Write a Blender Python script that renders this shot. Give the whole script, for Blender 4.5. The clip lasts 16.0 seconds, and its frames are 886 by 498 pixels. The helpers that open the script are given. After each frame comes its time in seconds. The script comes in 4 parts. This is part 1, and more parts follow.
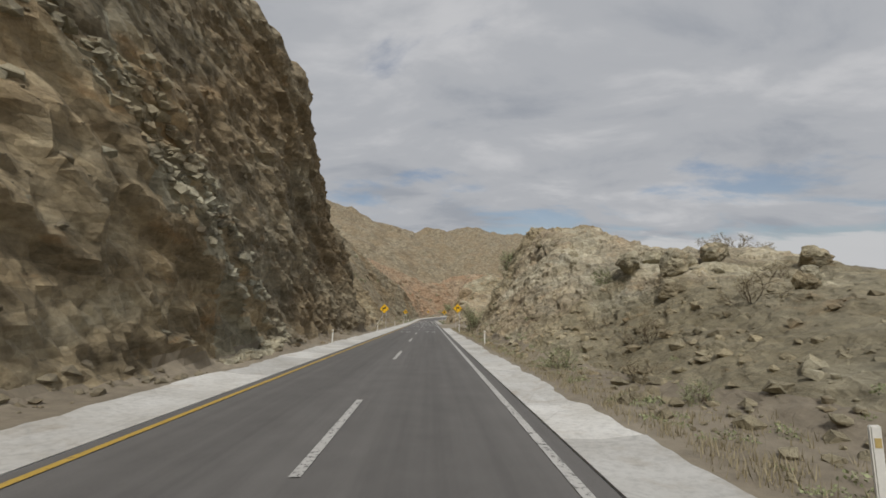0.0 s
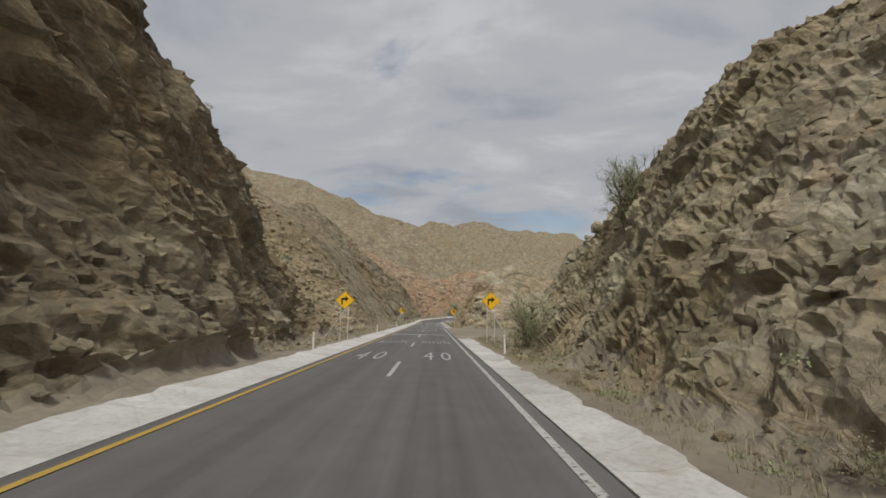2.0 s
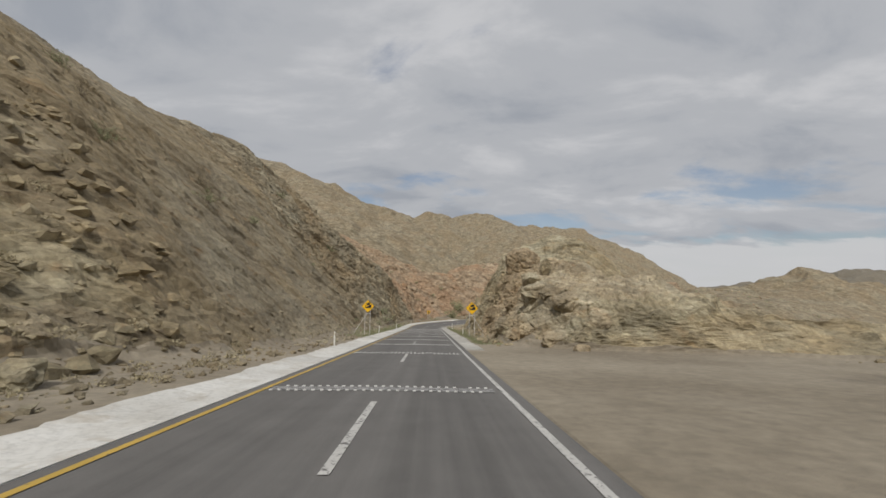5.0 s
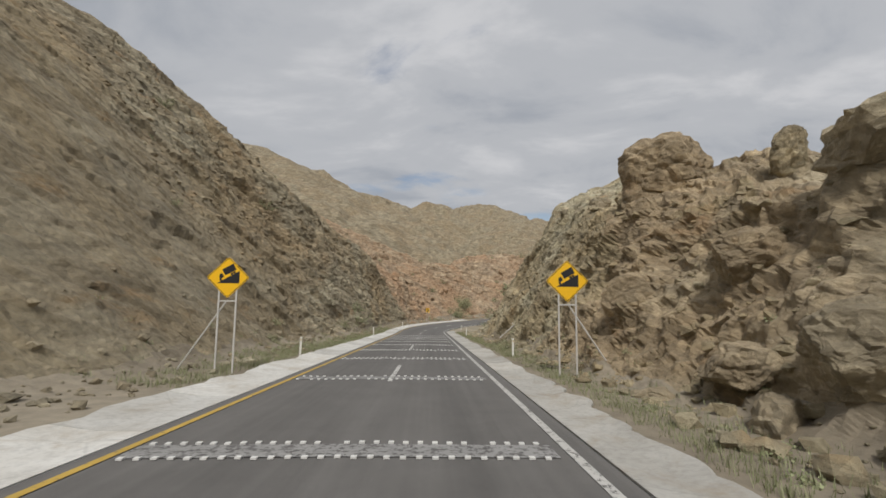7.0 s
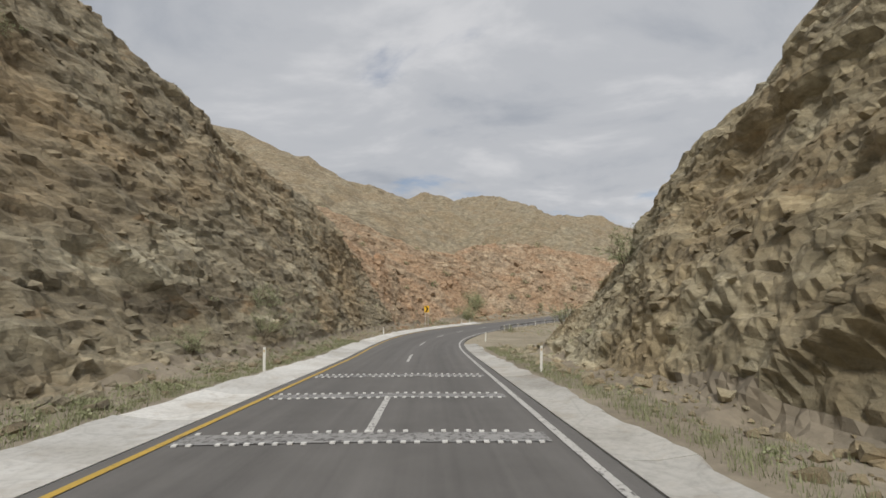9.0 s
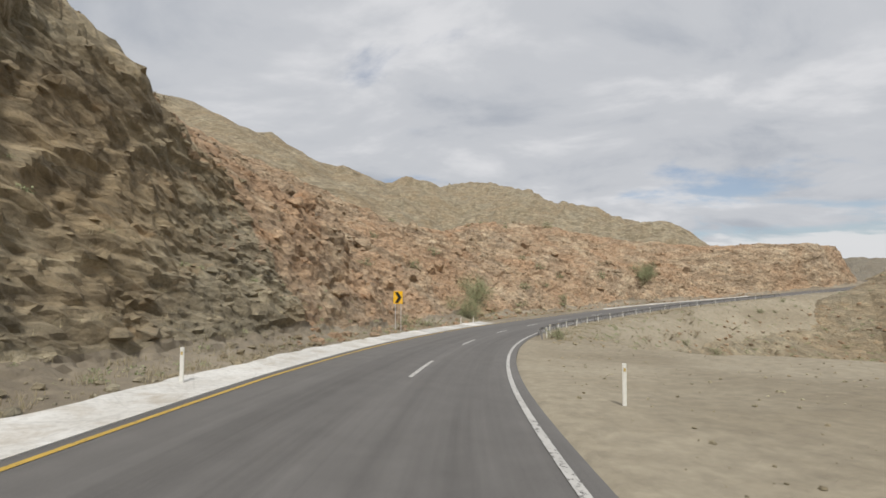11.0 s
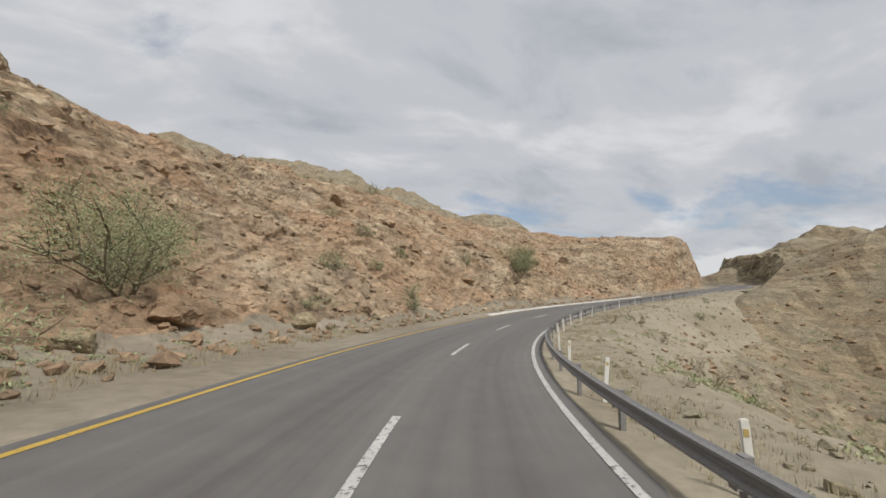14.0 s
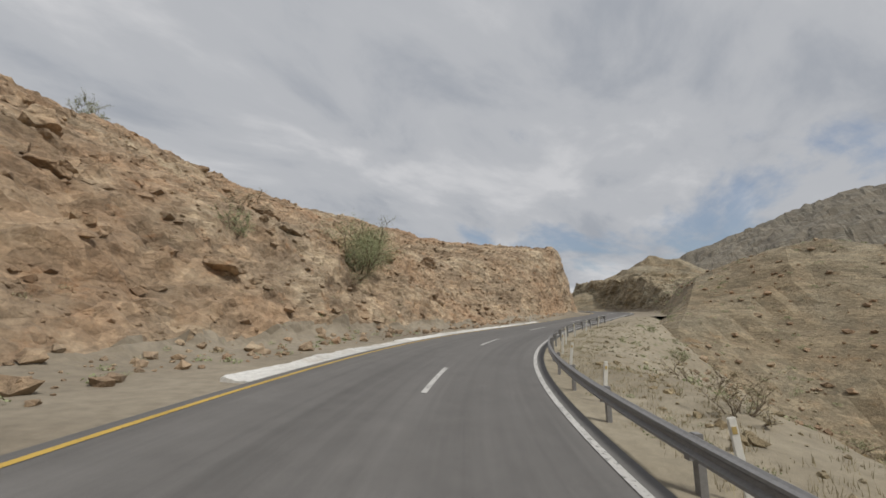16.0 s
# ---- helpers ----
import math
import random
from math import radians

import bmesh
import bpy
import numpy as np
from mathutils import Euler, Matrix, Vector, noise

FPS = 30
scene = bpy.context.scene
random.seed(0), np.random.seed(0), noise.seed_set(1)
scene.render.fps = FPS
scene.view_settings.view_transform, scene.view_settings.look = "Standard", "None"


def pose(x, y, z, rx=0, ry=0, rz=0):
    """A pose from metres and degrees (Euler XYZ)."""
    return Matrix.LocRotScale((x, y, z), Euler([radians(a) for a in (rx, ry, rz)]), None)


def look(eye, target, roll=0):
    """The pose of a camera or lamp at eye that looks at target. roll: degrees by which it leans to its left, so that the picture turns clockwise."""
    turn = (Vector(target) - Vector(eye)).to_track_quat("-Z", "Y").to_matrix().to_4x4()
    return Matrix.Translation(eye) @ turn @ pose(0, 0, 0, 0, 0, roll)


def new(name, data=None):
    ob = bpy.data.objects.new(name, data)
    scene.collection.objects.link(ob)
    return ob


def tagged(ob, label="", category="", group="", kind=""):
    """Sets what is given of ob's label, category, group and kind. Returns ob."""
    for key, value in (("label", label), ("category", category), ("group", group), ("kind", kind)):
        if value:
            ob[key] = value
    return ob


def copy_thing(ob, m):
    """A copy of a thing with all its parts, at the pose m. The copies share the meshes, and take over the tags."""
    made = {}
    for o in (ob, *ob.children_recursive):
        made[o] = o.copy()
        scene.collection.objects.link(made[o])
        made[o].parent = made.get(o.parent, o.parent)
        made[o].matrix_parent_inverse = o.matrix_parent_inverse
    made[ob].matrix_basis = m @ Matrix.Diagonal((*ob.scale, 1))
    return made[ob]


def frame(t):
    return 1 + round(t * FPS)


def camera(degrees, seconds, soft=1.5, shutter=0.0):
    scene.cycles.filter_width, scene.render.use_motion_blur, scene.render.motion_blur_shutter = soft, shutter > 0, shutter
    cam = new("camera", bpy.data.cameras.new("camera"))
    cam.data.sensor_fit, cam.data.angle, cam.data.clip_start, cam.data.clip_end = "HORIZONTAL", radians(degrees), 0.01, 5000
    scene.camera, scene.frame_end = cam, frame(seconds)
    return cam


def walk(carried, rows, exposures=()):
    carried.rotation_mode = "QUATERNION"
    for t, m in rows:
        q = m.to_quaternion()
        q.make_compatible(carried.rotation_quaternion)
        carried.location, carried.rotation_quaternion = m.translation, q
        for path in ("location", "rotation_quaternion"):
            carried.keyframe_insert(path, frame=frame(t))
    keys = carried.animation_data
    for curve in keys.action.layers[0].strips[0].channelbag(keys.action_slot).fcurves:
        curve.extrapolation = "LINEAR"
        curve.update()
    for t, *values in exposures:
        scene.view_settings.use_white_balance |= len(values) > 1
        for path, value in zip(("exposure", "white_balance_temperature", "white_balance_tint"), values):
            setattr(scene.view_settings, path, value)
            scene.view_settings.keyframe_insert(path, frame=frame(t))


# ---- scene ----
cam = camera(93.3, 16.0, soft=1.6)
# seconds, x, y, z, yaw, pitch, lean
ROWS = [
    (0, -0.17, 0.45, 2.12, -1.73, 4.79, -0.70),
    (0.5, -0.18, 9.43, 1.42, -1.55, 4.90, -0.70),
    (1, -0.21, 18.38, 0.71, -1.38, 4.96, -1.00),
    (1.5, -0.27, 27.34, 0.01, -1.18, 4.73, -0.40),
    (2, -0.34, 36.30, -0.70, -1.21, 4.88, -1.10),
    (2.5, -0.39, 45.20, -1.40, -1.38, 5.05, -0.90),
    (3, -0.43, 54.07, -2.09, -1.35, 5.13, -1.30),
    (3.5, -0.44, 62.98, -2.79, -1.47, 5.45, -1.20),
    (4, -0.45, 71.97, -3.49, -1.52, 5.25, -1.50),
    (6.5, -0.55, 117.84, -7.05, -1.81, 5.34, -0.30),
    (7, -0.55, 126.89, -7.73, -1.73, 5.34, -0.60),
    (7.5, -0.57, 135.90, -8.40, -1.81, 5.65, -0.40),
    (8, -0.64, 144.92, -9.07, -2.07, 5.71, -0.20),
    (8.5, -0.71, 154.08, -9.75, -2.04, 5.60, -0.10),
    (9, -0.72, 163.35, -10.44, -1.87, 5.74, 0.00),
    (11.5, 1.40, 210.81, -13.87, -5.64, 5.77, 1.00),
    (12, 2.88, 220.21, -14.44, -9.50, 5.86, 0.30),
    (12.5, 5.01, 229.44, -14.94, -14.06, 6.00, -0.10),
    (13, 7.82, 238.30, -15.37, -19.12, 6.38, 0.70),
    (13.5, 11.21, 246.64, -15.71, -24.00, 6.41, 0.40),
    (14, 15.14, 254.58, -15.99, -29.05, 7.08, 0.30),
    (14.5, 19.67, 262.19, -16.18, -34.33, 8.21, 0.10),
    (15, 24.91, 269.49, -16.29, -39.98, 9.05, 0.30),
    (15.5, 30.97, 276.39, -16.31, -45.47, 9.60, -0.80),
    (16, 37.84, 282.77, -16.19, -51.41, 10.64, -0.30),
]
walk(cam, [(t, pose(x, y, z, 90 + pitch, lean, yaw)) for t, x, y, z, yaw, pitch, lean in ROWS],
     exposures=[(0, -0.28), (4, -0.25), (7, -0.12), (9, -0.04), (11.5, 0.15), (13.5, 0.12), (16, -0.14)])

# ---- light ----
SUN_AZ, SUN_EL = 182.0, 52.0      # compass-like bearing from +y towards +x, and height, in degrees


def sky_and_sun():
    world = bpy.data.worlds.new("sky")
    scene.world = world
    world.use_nodes = True
    nt = world.node_tree
    nt.nodes.clear()
    n = lambda kind: nt.nodes.new(kind)
    out, bg = n("ShaderNodeOutputWorld"), n("ShaderNodeBackground")
    sky = n("ShaderNodeTexSky")
    sky.sky_type, sky.sun_disc = "NISHITA", False
    sky.sun_elevation, sky.sun_rotation = radians(SUN_EL), radians(SUN_AZ)
    sky.air_density, sky.dust_density = 1.0, 1.6
    gain = n("ShaderNodeVectorMath")
    gain.operation = "SCALE"
    gain.inputs["Scale"].default_value = 0.105
    nt.links.new(sky.outputs[0], gain.inputs[0])
    # cloud cover: flattened noise on the dome, so that the banks lie level towards the horizon
    co, sep, up = n("ShaderNodeTexCoord"), n("ShaderNodeSeparateXYZ"), n("ShaderNodeMath")
    up.operation, up.inputs[1].default_value = "MAXIMUM", 0.0
    soft = n("ShaderNodeMath")
    soft.operation, soft.inputs[1].default_value = "ADD", 0.22
    flat = n("ShaderNodeVectorMath")
    flat.operation = "DIVIDE"
    both = n("ShaderNodeCombineXYZ")
    nt.links.new(co.outputs["Generated"], sep.inputs[0])
    nt.links.new(sep.outputs[2], up.inputs[0])
    nt.links.new(up.outputs[0], soft.inputs[0])
    for i in range(3):
        nt.links.new(soft.outputs[0], both.inputs[i])
    nt.links.new(co.outputs["Generated"], flat.inputs[0])
    nt.links.new(both.outputs[0], flat.inputs[1])
    turn = n("ShaderNodeMapping")
    turn.inputs["Rotation"].default_value = (0, 0, radians(35))
    turn.inputs["Scale"].default_value = (1.0, 1.5, 0.0)
    turn.inputs["Location"].default_value = (3.1, 1.7, 0.0)
    nt.links.new(flat.outputs[0], turn.inputs[0])

    def clouds(scale, detail, rough, twist):
        t = n("ShaderNodeTexNoise")
        t.inputs["Scale"].default_value, t.inputs["Detail"].default_value = scale, detail
        t.inputs["Roughness"].default_value, t.inputs["Distortion"].default_value = rough, twist
        nt.links.new(turn.outputs[0], t.inputs["Vector"])
        return t

    def ramp(source, *stops):
        r = n("ShaderNodeValToRGB")
        r.color_ramp.interpolation = "EASE"
        while len(r.color_ramp.elements) < len(stops):
            r.color_ramp.elements.new(0.5)
        for e, (p, c) in zip(r.color_ramp.elements, stops):
            e.position, e.color = p, (*c, 1)
        nt.links.new(source, r.inputs[0])
        return r

    cover = clouds(1.15, 8, 0.58, 0.25)
    shade = clouds(1.5, 9, 0.56, 0.35)
    thick = n("ShaderNodeMath")
    thick.operation, thick.inputs[1].default_value = "MULTIPLY_ADD", 0.5
    nt.links.new(up.outputs[0], thick.inputs[0])
    nt.links.new(cover.outputs["Fac"], thick.inputs[2])
    # thin veil everywhere, full cover overhead, open blue towards the horizon
    mask = ramp(thick.outputs[0], (0.46, (0.30, 0.30, 0.30)), (0.60, (1, 1, 1)))
    tone = ramp(shade.outputs["Fac"], (0.30, (0.385, 0.41, 0.455)), (0.50, (0.505, 0.52, 0.55)), (0.68, (0.64, 0.645, 0.665)))
    # a low bank of white cloud along the skyline
    low = ramp(up.outputs[0], (0.03, (1, 1, 1)), (0.15, (0, 0, 0)))
    puffs = n("ShaderNodeMath")
    puffs.operation = "ADD"
    heaps = clouds(2.6, 8, 0.5, 0.2)
    nt.links.new(low.outputs[0], puffs.inputs[0])
    nt.links.new(heaps.outputs["Fac"], puffs.inputs[1])
    white = ramp(puffs.outputs[0], (0.80, (0, 0, 0)), (0.97, (0.9, 0.9, 0.9)))

    def blend(fac, a, b):
        m = n("ShaderNodeMix")
        m.data_type = "RGBA"
        nt.links.new(fac, m.inputs["Factor"])
        nt.links.new(a, m.inputs["A"])
        if isinstance(b, tuple):
            m.inputs["B"].default_value = (*b, 1)
        else:
            nt.links.new(b, m.inputs["B"])
        return m

    veil = blend(mask.outputs[0], gain.outputs[0], tone.outputs[0])
    mix = blend(white.outputs[0], veil.outputs["Result"], (0.66, 0.665, 0.675))
    nt.links.new(mix.outputs["Result"], bg.inputs["Color"])
    bg.inputs["Strength"].default_value = 1.0
    nt.links.new(bg.outputs[0], out.inputs["Surface"])
    lamp = bpy.data.lights.new("sun", "SUN")
    lamp.energy, lamp.angle, lamp.color = 2.9, radians(9), (1.0, 0.965, 0.915)
    a, e = radians(SUN_AZ), radians(SUN_EL)
    sun = new("sun", lamp)
    sun.matrix_world = look((60 * math.sin(a) * math.cos(e), 60 * math.cos(a) * math.cos(e), 60 * math.sin(e)), (0, 0, 0))


sky_and_sun()

# ---- materials ----
class Mat:
    """A small builder of node materials."""

    def __init__(self, name, rough=0.8, metal=0.0):
        self.m = bpy.data.materials.new(name)
        self.m.use_nodes = True
        self.t = self.m.node_tree
        self.bsdf = self.t.nodes["Principled BSDF"]
        self.bsdf.inputs["Roughness"].default_value = rough
        self.bsdf.inputs["Metallic"].default_value = metal
        self.co = self.t.nodes.new("ShaderNodeTexCoord").outputs["Object"]

    def link(self, a, b):
        self.t.links.new(a, b)

    def map(self, scale=(1, 1, 1), rot=(0, 0, 0)):
        n = self.t.nodes.new("ShaderNodeMapping")
        n.inputs["Scale"].default_value = scale
        n.inputs["Rotation"].default_value = [radians(a) for a in rot]
        self.link(self.co, n.inputs[0])
        return n.outputs[0]

    def noise(self, scale, detail=6, rough=0.55, vector=None, twist=0.0):
        n = self.t.nodes.new("ShaderNodeTexNoise")
        n.inputs["Scale"].default_value, n.inputs["Detail"].default_value = scale, detail
        n.inputs["Roughness"].default_value, n.inputs["Distortion"].default_value = rough, twist
        self.link(vector or self.co, n.inputs["Vector"])
        return n.outputs["Fac"]

    def cells(self, scale, feature="F1", vector=None):
        n = self.t.nodes.new("ShaderNodeTexVoronoi")
        n.feature = feature
        n.inputs["Scale"].default_value = scale
        self.link(vector or self.co, n.inputs["Vector"])
        return n

    def ramp(self, source, *stops):
        r = self.t.nodes.new("ShaderNodeValToRGB")
        while len(r.color_ramp.elements) < len(stops):
            r.color_ramp.elements.new(0.5)
        for e, (p, c) in zip(r.color_ramp.elements, stops):
            e.position, e.color = p, ((*c, 1) if hasattr(c, "__len__") else (c, c, c, 1))
        self.link(source, r.inputs[0])
        return r.outputs[0]

    def mix(self, fac, a, b, blend="MIX"):
        n = self.t.nodes.new("ShaderNodeMix")
        n.data_type, n.blend_type = "RGBA", blend
        for key, v in (("Factor", fac), ("A", a), ("B", b)):
            if hasattr(v, "is_linked"):
                self.link(v, n.inputs[key])
            elif key == "Factor":
                n.inputs[key].default_value = v
            else:
                n.inputs[key].default_value = (*v, 1) if hasattr(v, "__len__") else (v, v, v, 1)
        return n.outputs["Result"]

    def math(self, op, a, b):
        n = self.t.nodes.new("ShaderNodeMath")
        n.operation = op
        for i, v in enumerate((a, b)):
            if hasattr(v, "is_linked"):
                self.link(v, n.inputs[i])
            else:
                n.inputs[i].default_value = v
        return n.outputs[0]

    def random(self):
        return self.t.nodes.new("ShaderNodeObjectInfo").outputs["Random"]

    def island(self):
        return self.t.nodes.new("ShaderNodeNewGeometry").outputs["Random Per Island"]

    def colour(self, v):
        if hasattr(v, "is_linked"):
            self.link(v, self.bsdf.inputs["Base Color"])
        else:
            self.bsdf.inputs["Base Color"].default_value = (*v, 1)
        return self

    def rough(self, v):
        self.link(v, self.bsdf.inputs["Roughness"])
        return self

    def bump(self, height, distance=0.05, strength=0.6):
        n = self.t.nodes.new("ShaderNodeBump")
        n.inputs["Strength"].default_value, n.inputs["Distance"].default_value = strength, distance
        self.link(height, n.inputs["Height"])
        if self.bsdf.inputs["Normal"].is_linked:
            self.link(self.bsdf.inputs["Normal"].links[0].from_socket, n.inputs["Normal"])
        self.link(n.outputs[0], self.bsdf.inputs["Normal"])
        return self


def rock_material(name, dark, mid, light, stain, grain=1.0):
    """Fractured granite whose beds dip along the road. grain: how strongly one stone differs from the next."""
    m = Mat(name, 0.93)
    m.co = m.t.nodes.new("ShaderNodeNewGeometry").outputs["Position"]
    dark, mid, light, stain = [(r * 0.975, g, b * 0.94) for r, g, b in (dark, mid, light, stain)]
    bed = m.map((0.8, 0.34, 1.25), (42, 5, -4))
    big = m.noise(0.055, 5, 0.6, twist=0.8)
    mid_n = m.noise(0.36, 9, 0.64, bed, 0.4)
    fine = m.noise(3.2, 10, 0.72)
    base = m.ramp(mid_n, (0.33, dark), (0.48, mid), (0.66, light))
    warm = m.mix(m.ramp(big, (0.42, 0.0), (0.60, 0.8)), base, stain)
    cool = m.mix(m.ramp(m.noise(0.10, 4, 0.6), (0.52, 0.0), (0.66, 0.55)), warm, [c * f for c, f in zip(mid, (0.96, 1.02, 1.10))])
    plates = m.cells(0.95, "F1", m.map((0.7, 0.42, 1.5), (40, 8, 6))).outputs["Color"]
    stones = m.cells(2.7, "F1", m.map((0.9, 0.6, 1.3), (46, -10, 12))).outputs["Color"]
    c = m.mix(0.75 * grain, cool, m.ramp(plates, (0.15, 0.74), (0.55, 1.0), (0.90, 1.30)), "MULTIPLY")
    c = m.mix(0.55 * grain, c, m.ramp(stones, (0.12, 0.66), (0.88, 1.28)), "MULTIPLY")
    rust = m.ramp(m.noise(0.5, 7, 0.66, m.map((1, 0.5, 1.4), (42, 0, 9))), (0.58, 0.0), (0.70, 0.55))
    c = m.mix(rust, c, [q * f for q, f in zip(stain, (1.12, 0.92, 0.74))])
    gap = m.cells(1.25, "DISTANCE_TO_EDGE", m.map((0.9, 0.55, 1.35), (44, -8, 10))).outputs["Distance"]
    c = m.mix(0.14 * grain, c, m.ramp(gap, (0.0, 0.30), (0.045, 1.0)), "MULTIPLY")
    m.bump(m.ramp(gap, (0.0, 0.0), (0.09, 1.0)), 0.05, 0.4 * grain)
    m.colour(m.mix(0.8, c, m.ramp(fine, (0.32, 0.62), (0.68, 1.26)), "MULTIPLY"))
    m.bump(plates, 0.09, 0.7)
    m.bump(stones, 0.08, 0.8)
    m.bump(m.cells(6.5, "F1", m.map((1, 0.7, 1.5), (40, -20, 10))).outputs["Color"], 0.035, 0.6)
    m.bump(m.noise(1.9, 10, 0.72), 0.30, 0.75)
    m.bump(fine, 0.05, 0.7)
    return m.m


ROCK_CUT = rock_material("cut_rock", (0.140, 0.113, 0.081), (0.275, 0.226, 0.160), (0.430, 0.378, 0.290), (0.290, 0.212, 0.130))
ROCK_OCHRE = rock_material("ochre_rock", (0.190, 0.145, 0.090), (0.390, 0.308, 0.205), (0.560, 0.480, 0.355), (0.400, 0.280, 0.160))
ROCK_SLAB = rock_material("grey_slab_rock", (0.205, 0.175, 0.128), (0.400, 0.358, 0.275), (0.580, 0.535, 0.430), (0.330, 0.262, 0.172))
ROCK_EARTH = rock_material("earthy_rock", (0.175, 0.140, 0.098), (0.262, 0.212, 0.150), (0.370, 0.315, 0.235), (0.290, 0.222, 0.140), 0.55)
ROCK_PALE = rock_material("pale_rock", (0.205, 0.170, 0.116), (0.352, 0.300, 0.212), (0.505, 0.450, 0.345), (0.350, 0.266, 0.165))
ROCK_PINK = rock_material("pinkish_granite", (0.235, 0.185, 0.128), (0.405, 0.345, 0.255), (0.560, 0.510, 0.410), (0.420, 0.312, 0.212))
ROCK_OLIVE = rock_material("olive_rock", (0.185, 0.152, 0.100), (0.345, 0.292, 0.200), (0.505, 0.450, 0.340), (0.350, 0.262, 0.160))
ROCK_TAN = rock_material("tan_granite", (0.215, 0.168, 0.115), (0.380, 0.312, 0.222), (0.530, 0.462, 0.355), (0.375, 0.275, 0.178))
STONY_EARTH = rock_material("stony_earth", (0.190, 0.160, 0.108), (0.285, 0.242, 0.168), (0.395, 0.345, 0.258), (0.270, 0.226, 0.148), 0.5)
ROCK_HILL = rock_material("hill_rock", (0.205, 0.144, 0.098), (0.360, 0.264, 0.184), (0.500, 0.396, 0.292), (0.390, 0.250, 0.160))
ROCK_FAR = rock_material("far_rock", (0.158, 0.126, 0.086), (0.268, 0.218, 0.152), (0.368, 0.308, 0.226), (0.270, 0.204, 0.134))
# far mountain stone, greyed and dulled: the haze of distance is in its colours
ROCK_HAZED = rock_material("hazed_mountain_rock", (0.125, 0.108, 0.088), (0.200, 0.172, 0.138), (0.262, 0.230, 0.188), (0.190, 0.155, 0.120))


def soil_material(name, low, high):
    m = Mat(name, 0.95)
    a = m.noise(0.12, 6, 0.6)
    b = m.noise(2.2, 8, 0.65)
    base = m.ramp(a, (0.35, low), (0.65, high))
    m.colour(m.mix(0.7, base, m.ramp(b, (0.3, 0.65), (0.7, 1.2)), "MULTIPLY"))
    m.bump(m.noise(6, 8, 0.7), 0.06, 0.7)
    return m.m


SOIL = soil_material("dry_soil", (0.215, 0.18, 0.130), (0.31, 0.268, 0.202))
BANK_SOIL = soil_material("tan_bank_soil", (0.245, 0.208, 0.145), (0.345, 0.302, 0.222))


def asphalt_material():
    m = Mat("asphalt", 0.82)
    uv = m.t.nodes.new("ShaderNodeUVMap").outputs[0]         # metres across and along
    sep = m.t.nodes.new("ShaderNodeSeparateXYZ")
    m.link(uv, sep.inputs[0])
    lane = m.math("COSINE", m.math("MULTIPLY", m.math("SUBTRACT", sep.outputs[0], 1.8), 2 * math.pi / 3.5), 0)
    stretch = m.t.nodes.new("ShaderNodeMapping")
    stretch.inputs["Scale"].default_value = (2.4, 0.035, 1)
    m.link(uv, stretch.inputs[0])
    streak = m.noise(1.0, 6, 0.6, stretch.outputs[0])
    wide = m.math("ADD", m.math("MULTIPLY", lane, -0.085), streak)
    patch = m.noise(1.1, 6, 0.6)
    grit = m.noise(60, 4, 0.7)
    base = m.ramp(wide, (0.26, (0.104, 0.099, 0.093)), (0.74, (0.156, 0.149, 0.140)))
    worn = m.mix(0.6, base, m.ramp(patch, (0.3, 0.82), (0.7, 1.12)), "MULTIPLY")
    m.colour(m.mix(0.5, worn, m.ramp(grit, (0.3, 0.75), (0.7, 1.25)), "MULTIPLY"))
    m.bump(grit, 0.01, 0.5)
    return m.m


ASPHALT = asphalt_material()


def worn_paint(name, colour, under=(0.085, 0.08, 0.077), wear=0.42):
    m = Mat(name, 0.7)
    chips = m.noise(9, 9, 0.72)
    dirt = m.noise(1.3, 5, 0.6)
    paint = m.mix(0.6, colour, m.ramp(dirt, (0.3, 0.72), (0.7, 1.05)), "MULTIPLY")
    m.colour(m.mix(m.ramp(chips, (wear - 0.05, 0.0), (wear + 0.03, 1.0)), under, paint))
    m.bump(m.noise(60, 4, 0.7), 0.006, 0.4)
    return m.m


WHITE_LINE = worn_paint("white_road_paint", (0.52, 0.51, 0.48), wear=0.44)
FADED_LINE = worn_paint("faded_white_road_paint", (0.46, 0.45, 0.44), wear=0.42)
WORN_LINE = worn_paint("rubbed_white_road_paint", (0.44, 0.435, 0.425), wear=0.495)
YELLOW_LINE = worn_paint("yellow_road_paint", (0.52, 0.345, 0.07), wear=0.39)
BAND_PAINT = worn_paint("rumble_band_paint", (0.30, 0.295, 0.285), wear=0.47)


def concrete_material(name, low, high):
    m = Mat(name, 0.85)
    a = m.noise(0.5, 7, 0.62)
    b = m.noise(7, 8, 0.7)
    base = m.ramp(a, (0.30, low), (0.60, high))
    c = m.mix(0.6, base, m.ramp(b, (0.28, 0.62), (0.55, 1.06)), "MULTIPLY")
    dust = m.ramp(m.noise(0.9, 8, 0.68, twist=0.6), (0.53, 0.0), (0.70, 0.6))
    c = m.mix(dust, c, (0.36, 0.30, 0.22))
    crack = m.ramp(m.cells(0.55, "DISTANCE_TO_EDGE", m.map((1, 0.8, 1), (0, 0, 17))).outputs["Distance"], (0.0, 0.25), (0.018, 1.0))
    each = m.ramp(m.random(), (0.0, 0.80), (1.0, 1.06))
    c = m.mix(1.0, m.mix(0.15, c, crack, "MULTIPLY"), each, "MULTIPLY")
    m.colour(c)
    m.bump(b, 0.02, 0.6)
    return m.m


CONCRETE = concrete_material("whitewashed_concrete", (0.50, 0.48, 0.435), (0.65, 0.64, 0.605))
CONCRETE_GREY = concrete_material("weathered_concrete", (0.38, 0.36, 0.32), (0.52, 0.505, 0.465))

